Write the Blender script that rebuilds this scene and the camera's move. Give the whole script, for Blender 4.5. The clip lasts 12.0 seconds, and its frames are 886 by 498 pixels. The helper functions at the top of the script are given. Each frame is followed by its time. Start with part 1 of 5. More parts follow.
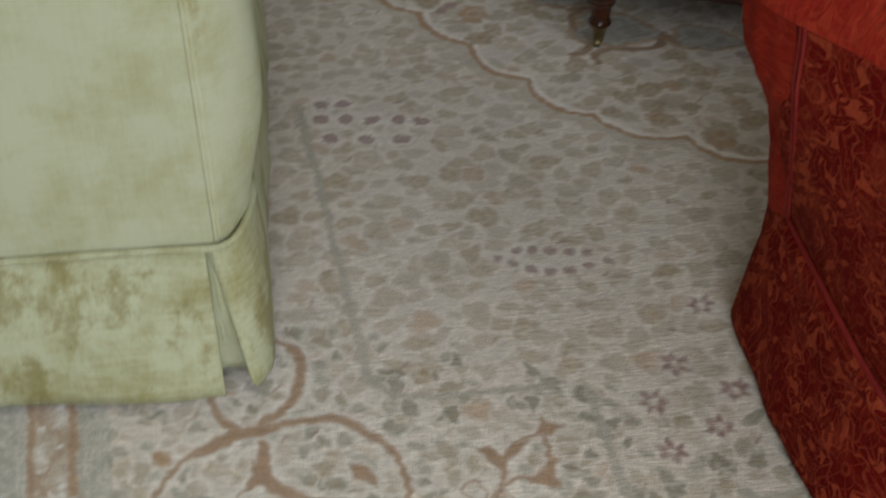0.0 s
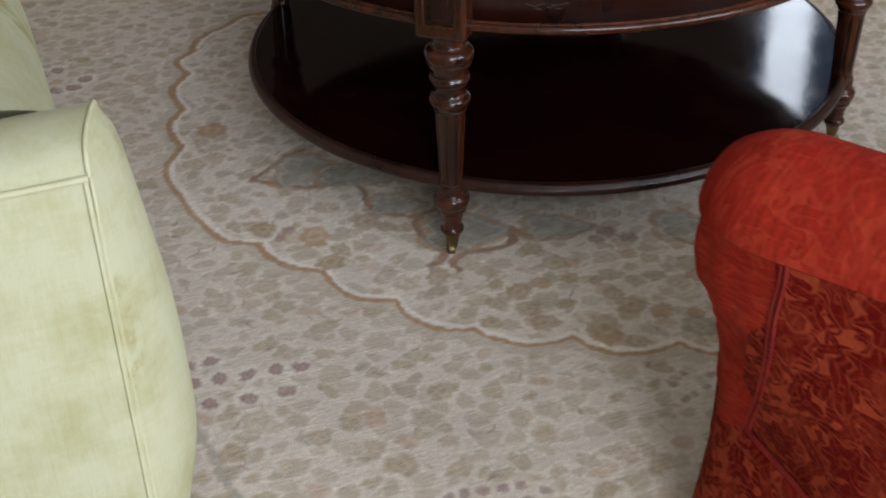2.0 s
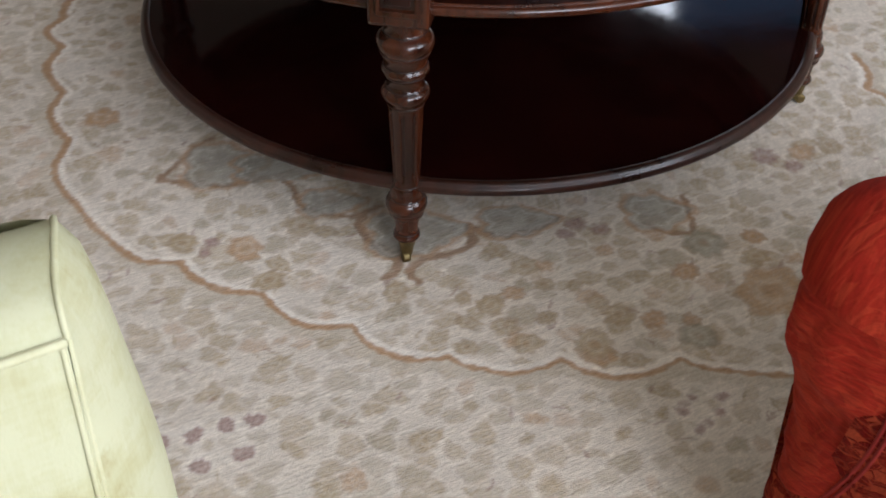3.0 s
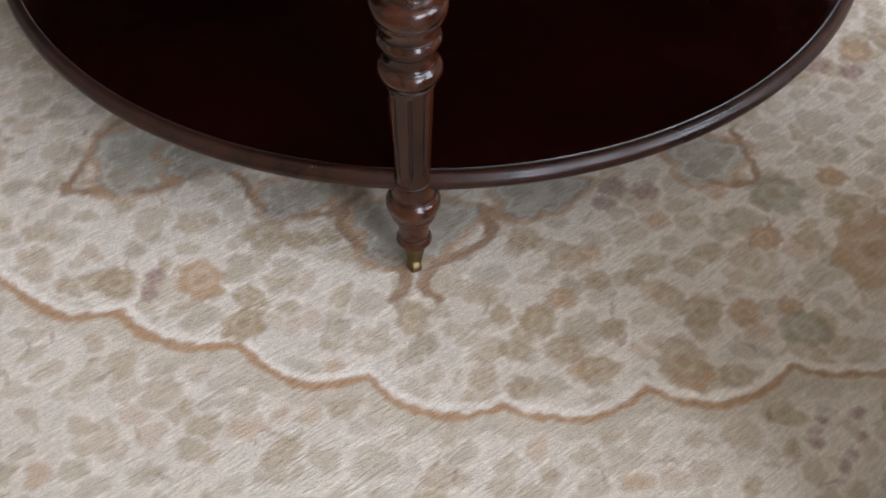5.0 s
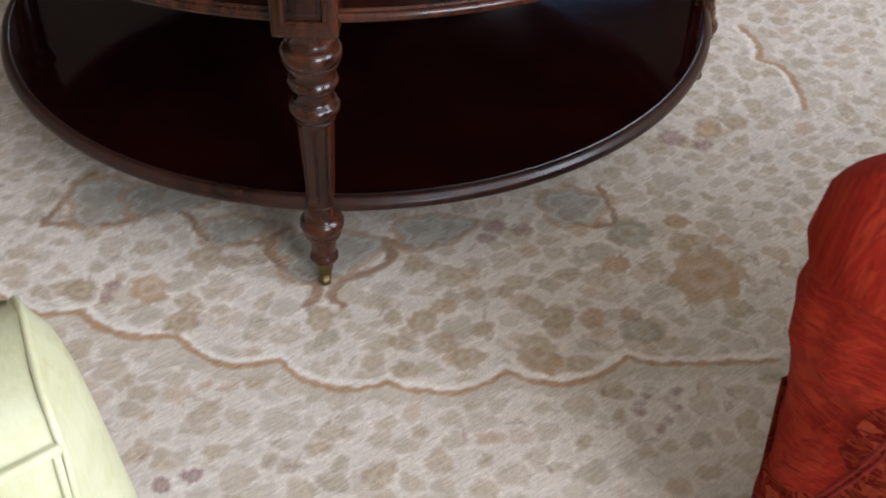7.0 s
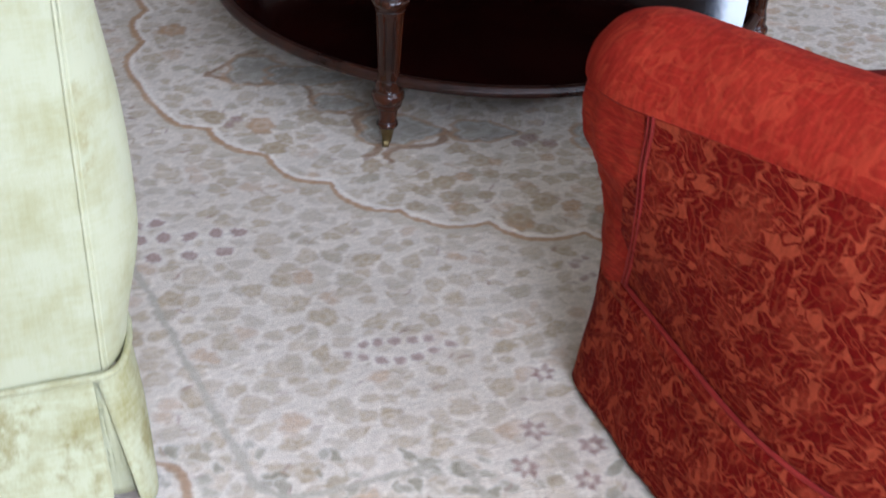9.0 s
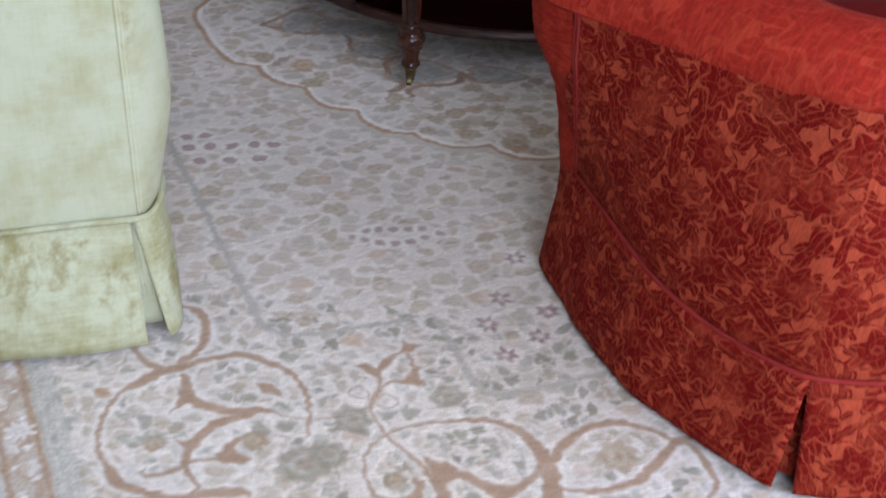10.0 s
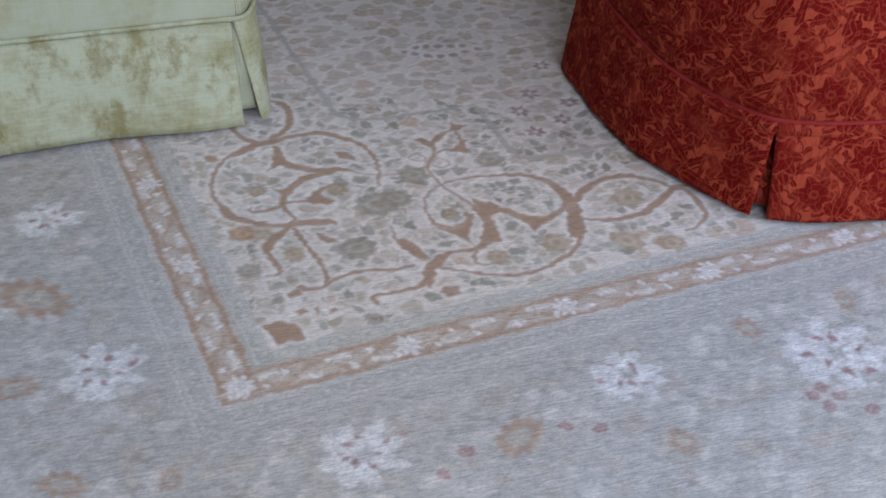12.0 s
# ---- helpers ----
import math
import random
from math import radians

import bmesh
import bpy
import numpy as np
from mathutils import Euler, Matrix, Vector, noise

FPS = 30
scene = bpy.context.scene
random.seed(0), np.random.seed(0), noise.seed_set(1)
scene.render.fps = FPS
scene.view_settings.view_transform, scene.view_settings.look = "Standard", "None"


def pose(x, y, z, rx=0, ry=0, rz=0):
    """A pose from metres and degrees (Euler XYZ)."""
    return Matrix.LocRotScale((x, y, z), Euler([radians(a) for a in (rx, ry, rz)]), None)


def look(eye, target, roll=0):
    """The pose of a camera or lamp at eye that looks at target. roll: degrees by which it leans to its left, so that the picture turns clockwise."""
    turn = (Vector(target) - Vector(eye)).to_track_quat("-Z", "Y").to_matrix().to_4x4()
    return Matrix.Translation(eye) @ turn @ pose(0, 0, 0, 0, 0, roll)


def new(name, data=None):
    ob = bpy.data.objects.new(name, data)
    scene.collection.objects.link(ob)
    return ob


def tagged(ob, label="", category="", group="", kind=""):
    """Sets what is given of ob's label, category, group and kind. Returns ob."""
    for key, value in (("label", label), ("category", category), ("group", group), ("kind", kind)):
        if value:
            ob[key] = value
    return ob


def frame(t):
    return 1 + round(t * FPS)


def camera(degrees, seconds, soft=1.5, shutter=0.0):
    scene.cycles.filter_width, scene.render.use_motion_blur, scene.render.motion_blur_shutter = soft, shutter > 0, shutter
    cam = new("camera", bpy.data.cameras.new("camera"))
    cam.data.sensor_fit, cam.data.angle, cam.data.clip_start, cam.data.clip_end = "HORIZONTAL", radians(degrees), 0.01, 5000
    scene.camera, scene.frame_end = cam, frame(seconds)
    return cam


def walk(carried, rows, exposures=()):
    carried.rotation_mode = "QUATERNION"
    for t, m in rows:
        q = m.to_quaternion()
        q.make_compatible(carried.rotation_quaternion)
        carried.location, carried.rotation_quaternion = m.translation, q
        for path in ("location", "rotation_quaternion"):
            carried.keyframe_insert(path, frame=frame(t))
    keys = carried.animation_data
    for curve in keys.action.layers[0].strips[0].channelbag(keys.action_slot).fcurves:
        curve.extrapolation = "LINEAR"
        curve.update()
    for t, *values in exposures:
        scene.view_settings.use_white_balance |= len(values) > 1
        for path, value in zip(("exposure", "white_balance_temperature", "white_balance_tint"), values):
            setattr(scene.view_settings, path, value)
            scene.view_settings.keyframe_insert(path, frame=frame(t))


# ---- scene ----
cam = camera(37.8, 12.0, 1.7, 0.4)
EXPOSURES = [(0, -1.15, 6050, 5), (0.5, -1.2, 6050, 4), (1.0, -1.05, 6050, 4), (1.5, -0.7, 6000, 7), (2.5, -0.22, 6000, 11), (4.5, 0.24, 5950, 12), (6.5, 0.22, 5980, 13), (8.5, 0.05, 5450, 13), (9.5, -0.25, 5270, 15), (10.5, -0.68, 5240, 15), (12, -1.13, 5150, 15)]
PATH = [
    (0, (0.247, -1.821, 1.072), (-0.172, -0.332, -0.196), -0.9),
    (0.5, (0.156, -1.839, 1.122), (-0.058, -0.256, -0.082), -1.9),
    (1, (0.076, -1.897, 1.165), (0.082, -0.249, 0.033), -0.3),
    (1.5, (0.038, -1.854, 1.165), (0.107, -0.185, 0.064), -0.0),
    (2, (-0.011, -1.691, 1.141), (-0.015, -0.031, 0.025), -1.3),
    (2.5, (-0.068, -1.503, 1.135), (0.02, 0.106, -0.049), -0.5),
    (2.7, (-0.107, -1.453, 1.131), (0.039, 0.131, -0.082), 0.2),
    (4.3, (-0.267, -1.029, 1.056), (0.211, 0.344, -0.318), 0.5),
    (4.5, (-0.264, -0.98, 1.033), (0.191, 0.375, -0.366), 0.2),
    (5, (-0.258, -0.899, 1.016), (0.163, 0.408, -0.438), -0.1),
    (5.5, (-0.248, -0.878, 1.014), (0.194, 0.397, -0.462), 0.9),
    (6, (-0.254, -0.928, 1.036), (0.169, 0.431, -0.369), -0.7),
    (6.5, (-0.258, -1.091, 1.068), (0.195, 0.377, -0.213), -1.0),
    (6.7, (-0.26, -1.172, 1.076), (0.249, 0.295, -0.184), 0.5),
    (8.3, (-0.024, -1.628, 1.117), (0.032, -0.001, -0.046), 0.9),
    (8.5, (-0.009, -1.714, 1.123), (0.05, -0.073, -0.019), 0.8),
    (9, (0.041, -1.922, 1.124), (0.097, -0.28, -0.017), 3.3),
    (9.5, (0.129, -2.097, 1.125), (0.058, -0.43, 0.023), 1.4),
    (10, (0.226, -2.292, 1.14), (0.118, -0.629, 0.034), 2.2),
    (10.5, (0.196, -2.46, 1.138), (0.08, -0.803, 0.025), 2.4),
    (11, (0.158, -2.631, 1.131), (0.078, -0.999, -0.022), 1.7),
    (11.5, (0.154, -2.727, 1.139), (0.082, -1.114, -0.042), 1.6),
    (12, (0.218, -2.797, 1.143), (0.095, -1.175, -0.021), 1.1),
]
walk(cam, [(t, look(eye, target, roll)) for t, eye, target, roll in PATH], exposures=EXPOSURES)

# ---------------------------------------------------------------- light
world = bpy.data.worlds.new("sky")
scene.world = world
world.use_nodes = True
wn = world.node_tree.nodes
sky = wn.new("ShaderNodeTexSky")
sky.sky_type = "NISHITA"
sky.sun_disc = False
sky.sun_elevation = radians(38)
sky.sun_rotation = radians(280)
world.node_tree.links.new(sky.outputs["Color"], wn["Background"].inputs["Color"])
wn["Background"].inputs["Strength"].default_value = 0.12

sun = new("sun", bpy.data.lights.new("sun", "SUN"))
sun.data.energy, sun.data.angle, sun.data.color = 2.0, radians(0.5), (1.0, 0.95, 0.88)
sun.matrix_world = look((-6.0, 1.0, 5.0), (0, 0, 0))


def window_light(name, eye, target, width, height, power, colour):
    data = bpy.data.lights.new(name, "AREA")
    data.shape, data.size, data.size_y, data.energy, data.color = "RECTANGLE", width, height, power, colour
    ob = new(name, data)
    ob.matrix_world = look(eye, target)
    return ob


window_light("window_east", (3.55, -2.8, 2.0), (1.0, -2.0, 0.3), 2.2, 2.2, 170, (0.95, 0.96, 1.0))
window_light("window_south", (1.32, -4.15, 2.0), (0.9, -1.5, 0.3), 1.95, 2.2, 215, (0.95, 0.96, 1.0))
window_light("window_north", (1.63, 3.95, 1.35), (1.63, 0, 1.0), 0.20, 2.0, 12, (0.93, 0.96, 1.0))


# ---------------------------------------------------------------- materials
def material(name):
    m = bpy.data.materials.new(name)
    m.use_nodes = True
    nt = m.node_tree
    return m, nt, nt.nodes["Principled BSDF"]


def node(nt, kind, links=(), **values):
    """A node with its properties or inputs set, and links (input, socket)."""
    n = nt.nodes.new("ShaderNode" + kind)
    for key, value in values.items():
        if key in n.inputs:
            n.inputs[key].default_value = value
    for key, socket in links:
        nt.links.new(socket, n.inputs[key])
    return n


def math_node(nt, op, a, b=None, c=None, clamp=False):
    n = nt.nodes.new("ShaderNodeMath")
    n.operation, n.use_clamp = op, clamp
    for i, v in enumerate((a, b, c)):
        if v is None:
            continue
        if isinstance(v, (int, float)):
            n.inputs[i].default_value = v
        else:
            nt.links.new(v, n.inputs[i])
    return n.outputs[0]


def vec_node(nt, op, a, b=None):
    n = nt.nodes.new("ShaderNodeVectorMath")
    n.operation = op
    for i, v in enumerate((a, b)):
        if v is None:
            continue
        if isinstance(v, (tuple, list)):
            n.inputs[i].default_value = v
        elif isinstance(v, (int, float)):
            n.inputs["Scale"].default_value = v
        else:
            nt.links.new(v, n.inputs[i])
    return n.outputs["Value"] if op in ("LENGTH", "DOT_PRODUCT", "DISTANCE") else n.outputs["Vector"]


def mix(nt, fac, a, b, blend="MIX"):
    n = nt.nodes.new("ShaderNodeMix")
    n.data_type, n.blend_type = "RGBA", blend
    for key, v in ((0, fac), (6, a), (7, b)):
        if isinstance(v, (int, float)):
            n.inputs[key].default_value = v
        elif isinstance(v, (tuple, list)):
            n.inputs[key].default_value = (*v[:3], 1)
        else:
            nt.links.new(v, n.inputs[key])
    return n.outputs[2]


def noise_tex(nt, vector, scale, detail=3.0, rough=0.55):
    n = nt.nodes.new("ShaderNodeTexNoise")
    n.inputs["Scale"].default_value, n.inputs["Detail"].default_value, n.inputs["Roughness"].default_value = scale, detail, rough
    nt.links.new(vector, n.inputs["Vector"])
    return n.outputs["Fac"]


def ramp(nt, fac, lo, hi, a=0.0, b=1.0):
    n = nt.nodes.new("ShaderNodeMapRange")
    n.interpolation_type = "SMOOTHSTEP"
    nt.links.new(fac, n.inputs["Value"])
    for key, v in (("From Min", lo), ("From Max", hi), ("To Min", a), ("To Max", b)):
        n.inputs[key].default_value = v
    return n.outputs["Result"]


def coords(nt, kind="Object", scale=(1, 1, 1)):
    n = nt.nodes.new("ShaderNodeTexCoord")
    m = nt.nodes.new("ShaderNodeMapping")
    m.inputs["Scale"].default_value = scale
    nt.links.new(n.outputs[kind], m.inputs["Vector"])
    return m.outputs["Vector"]


def bump(nt, bsdf, height, strength, distance):
    n = nt.nodes.new("ShaderNodeBump")
    n.inputs["Strength"].default_value, n.inputs["Distance"].default_value = strength, distance
    nt.links.new(height, n.inputs["Height"])
    nt.links.new(n.outputs["Normal"], bsdf.inputs["Normal"])


def make_wood(name, dark, light, rough, coat):
    m, nt, bsdf = material(name)
    v = coords(nt, "Object", (1, 1, 1))
    grain = noise_tex(nt, coords(nt, "Object", (60, 60, 5)), 1.0, 5)
    cloud = noise_tex(nt, v, 9.0, 3)
    f = ramp(nt, math_node(nt, "ADD", math_node(nt, "MULTIPLY", grain, 0.6), math_node(nt, "MULTIPLY", cloud, 0.5)), 0.35, 0.75)
    nt.links.new(mix(nt, f, dark, light), bsdf.inputs["Base Color"])
    nt.links.new(ramp(nt, cloud, 0.3, 0.7, rough * 0.75, rough * 1.3), bsdf.inputs["Roughness"])
    bsdf.inputs["Specular IOR Level"].default_value = 0.3
    bsdf.inputs["Coat Weight"].default_value, bsdf.inputs["Coat Roughness"].default_value = coat, 0.08
    bump(nt, bsdf, grain, 0.08, 0.001)
    return m


wood_leg = make_wood("turned mahogany", (0.007, 0.0022, 0.0012), (0.058, 0.0145, 0.0048), 0.22, 0.22)
wood_nosing = make_wood("rubbed mahogany moulding", (0.008, 0.0025, 0.0015), (0.034, 0.0095, 0.0045), 0.34, 0.08)
wood_shelf = make_wood("dark polished mahogany", (0.005, 0.001, 0.0008), (0.011, 0.0017, 0.0012), 0.085, 0.0)
wood_shelf.node_tree.nodes["Principled BSDF"].inputs["Specular IOR Level"].default_value = 0.32
wood_apron = make_wood("red mahogany veneer", (0.008, 0.002, 0.0014), (0.026, 0.005, 0.0026), 0.28, 0.06)
# darker mahogany: the shade in recesses put into the colour
recess_shade = make_wood("mahogany with recess shade", (0.008, 0.003, 0.002), (0.02, 0.007, 0.004), 0.4, 0.2)

wood_raw, nt, bsdf = material("unpolished dark wood")
nt.links.new(mix(nt, noise_tex(nt, coords(nt, "Object", (40, 6, 40)), 1.0, 4), (0.012, 0.006, 0.004), (0.03, 0.014, 0.009)), bsdf.inputs["Base Color"])
bsdf.inputs["Roughness"].default_value, bsdf.inputs["Specular IOR Level"].default_value = 0.95, 0.05

scuffed, nt, bsdf = material("bare scuffed wood")
nt.links.new(mix(nt, noise_tex(nt, coords(nt), 300, 2), (0.02, 0.009, 0.007), (0.05, 0.027, 0.022)), bsdf.inputs["Base Color"])
bsdf.inputs["Roughness"].default_value = 0.8

brass, nt, bsdf = material("aged brass")
nt.links.new(mix(nt, noise_tex(nt, coords(nt), 60, 3), (0.10, 0.075, 0.03), (0.27, 0.21, 0.10)), bsdf.inputs["Base Color"])
bsdf.inputs["Metallic"].default_value, bsdf.inputs["Roughness"].default_value = 1.0, 0.5

plaster, nt, bsdf = material("brown wall paint")
nt.links.new(mix(nt, noise_tex(nt, coords(nt), 3, 4), (0.085, 0.065, 0.05), (0.12, 0.095, 0.07)), bsdf.inputs["Base Color"])
bsdf.inputs["Roughness"].default_value = 0.9

cream_plaster, nt, bsdf = material("cream wall paint")
nt.links.new(mix(nt, noise_tex(nt, coords(nt), 3, 4), (0.55, 0.50, 0.42), (0.62, 0.57, 0.48)), bsdf.inputs["Base Color"])
bsdf.inputs["Roughness"].default_value = 0.9

white_paint, nt, bsdf = material("white gloss paint")
nt.links.new(mix(nt, noise_tex(nt, coords(nt), 8, 3), (0.74, 0.73, 0.70), (0.80, 0.79, 0.76)), bsdf.inputs["Base Color"])
bsdf.inputs["Roughness"].default_value = 0.4

hedge_leaf, nt, bsdf = material("hedge leaves")
nt.links.new(mix(nt, noise_tex(nt, coords(nt), 14, 5), (0.03, 0.06, 0.03), (0.10, 0.17, 0.08)), bsdf.inputs["Base Color"])
bsdf.inputs["Roughness"].default_value = 0.8

boards, nt, bsdf = material("oak boards")
nt.links.new(mix(nt, noise_tex(nt, coords(nt, "Object", (4, 40, 1)), 1, 4), (0.14, 0.08, 0.04), (0.26, 0.16, 0.08)), bsdf.inputs["Base Color"])
bsdf.inputs["Roughness"].default_value = 0.5


def velvet(name, low, high, streak, sheen, crushed=0.56, weave=0.6):
    """Crushed pile: patches brushed one way or the other, with a fine rib."""
    m, nt, bsdf = material(name)
    v = coords(nt)
    patch = noise_tex(nt, coords(nt, "Object", (1.0, 1.0, 1.3)), 8.0, 6, 0.66)
    scuff = noise_tex(nt, coords(nt, "Object", (1.0, 1.0, 0.55)), 34.0, 5, 0.7)
    rib = noise_tex(nt, coords(nt, "Object", (22, 22, 300)), 1.0, 3)
    warp = noise_tex(nt, coords(nt, "Object", (300, 300, 12)), 1.0, 3)
    rib = math_node(nt, "ADD", math_node(nt, "MULTIPLY", rib, 0.35), math_node(nt, "MULTIPLY", warp, 0.65))
    fine = noise_tex(nt, v, 420, 2)
    f = math_node(nt, "ADD", ramp(nt, patch, 0.22, 0.62), math_node(nt, "MULTIPLY", math_node(nt, "SUBTRACT", rib, 0.5), 0.9))
    f = math_node(nt, "ADD", f, math_node(nt, "MULTIPLY", math_node(nt, "SUBTRACT", scuff, 0.5), 1.1))
    slub = noise_tex(nt, coords(nt, "Object", (26, 26, 210)), 1.0, 4, 0.7)
    f = math_node(nt, "ADD", f, math_node(nt, "MULTIPLY", math_node(nt, "SUBTRACT", slub, 0.5), weave))
    f = math_node(nt, "ADD", f, math_node(nt, "MULTIPLY", math_node(nt, "SUBTRACT", fine, 0.5), 0.30), clamp=True)
    base = mix(nt, f, low, high)
    spot = ramp(nt, noise_tex(nt, coords(nt, "Object", (1, 1, 0.75)), 10.0, 9, 0.70), crushed, crushed + 0.12)
    nt.links.new(mix(nt, math_node(nt, "MULTIPLY", spot, 0.66), base, streak), bsdf.inputs["Base Color"])
    bsdf.inputs["Roughness"].default_value = 0.8
    bsdf.inputs["Specular IOR Level"].default_value = 0.2
    bsdf.inputs["Sheen Weight"].default_value, bsdf.inputs["Sheen Roughness"].default_value = sheen, 0.35
    bsdf.inputs["Sheen Tint"].default_value = (*high, 1)
    bump(nt, bsdf, math_node(nt, "ADD", fine, math_node(nt, "MULTIPLY", rib, 0.6)), 0.25, 0.001)
    return m


green_velvet = velvet("pale chartreuse velvet", (0.325, 0.312, 0.16), (0.41, 0.41, 0.268), (0.255, 0.22, 0.085), 0.2, 0.62)
# skirt copy: more crushed patches, and olive shade put into the darker tones
green_crushed_shaded = velvet("crushed and shaded chartreuse velvet", (0.26, 0.237, 0.097), (0.41, 0.41, 0.26), (0.165, 0.13, 0.025), 0.2, 0.49, 1.1)
green_rubbed = velvet("rubbed chartreuse velvet", (0.32, 0.305, 0.155), (0.41, 0.41, 0.268), (0.225, 0.185, 0.055), 0.2, 0.535)
green_piping = velvet("chartreuse welt", (0.36, 0.345, 0.19), (0.45, 0.445, 0.29), (0.30, 0.27, 0.11), 0.2)
red_welt = velvet("brick red welt", (0.15, 0.008, 0.0065), (0.225, 0.017, 0.012), (0.21, 0.024, 0.016), 0.0)


def blossoms(nt, uv, scale, petals, size, deep, squeeze, seed):
    """Scattered blossoms or leaves: 1 inside, 0 outside, and a value for the veins in them."""
    shift = vec_node(nt, "ADD", uv, (seed * 3.1, seed * 1.7, 0))
    v = nt.nodes.new("ShaderNodeTexVoronoi")
    v.voronoi_dimensions = "2D"
    v.inputs["Scale"].default_value, v.inputs["Randomness"].default_value = scale, 0.8
    nt.links.new(shift, v.inputs["Vector"])
    local = vec_node(nt, "SCALE", vec_node(nt, "SUBTRACT", shift, v.outputs["Position"]), scale)
    turn = nt.nodes.new("ShaderNodeVectorRotate")
    turn.rotation_type = "Z_AXIS"
    nt.links.new(local, turn.inputs["Vector"])
    tone = nt.nodes.new("ShaderNodeSeparateColor")
    nt.links.new(v.outputs["Color"], tone.inputs["Color"])
    nt.links.new(math_node(nt, "MULTIPLY", tone.outputs[0], 6.28), turn.inputs["Angle"])
    xyz = nt.nodes.new("ShaderNodeSeparateXYZ")
    nt.links.new(turn.outputs["Vector"], xyz.inputs[0])
    y = math_node(nt, "MULTIPLY", xyz.outputs[1], squeeze)
    x = xyz.outputs[0]
    far = math_node(nt, "SQRT", math_node(nt, "ADD", math_node(nt, "MULTIPLY", x, x), math_node(nt, "MULTIPLY", y, y)))
    lobes = math_node(nt, "COSINE", math_node(nt, "MULTIPLY", math_node(nt, "ARCTAN2", y, x), petals))
    edge = math_node(nt, "MULTIPLY", math_node(nt, "ADD", math_node(nt, "MULTIPLY", lobes, deep), 1.0), size)
    depth = math_node(nt, "SUBTRACT", edge, far)
    inside = ramp(nt, depth, 0.0, 0.03)
    around = ramp(nt, depth, -0.045, -0.020, 0.0, 0.6)
    rib = math_node(nt, "ABSOLUTE", math_node(nt, "SINE", math_node(nt, "MULTIPLY", math_node(nt, "ARCTAN2", y, x), petals * 0.5)))
    rib = math_node(nt, "MULTIPLY", ramp(nt, rib, 0.20, 0.07), ramp(nt, far, size * 0.18, size * 0.3))
    eye = math_node(nt, "ABSOLUTE", math_node(nt, "SUBTRACT", far, size * 0.2))
    eye = ramp(nt, eye, 0.035, 0.015)
    curl = math_node(nt, "SINE", math_node(nt, "ADD", math_node(nt, "MULTIPLY", far, 11.0 / size), math_node(nt, "MULTIPLY", math_node(nt, "ARCTAN2", y, x), 2.0)))
    curl = ramp(nt, curl, 0.86, 0.97, 0.0, 0.7)
    return inside, around, math_node(nt, "MAXIMUM", math_node(nt, "MAXIMUM", rib, eye), curl)


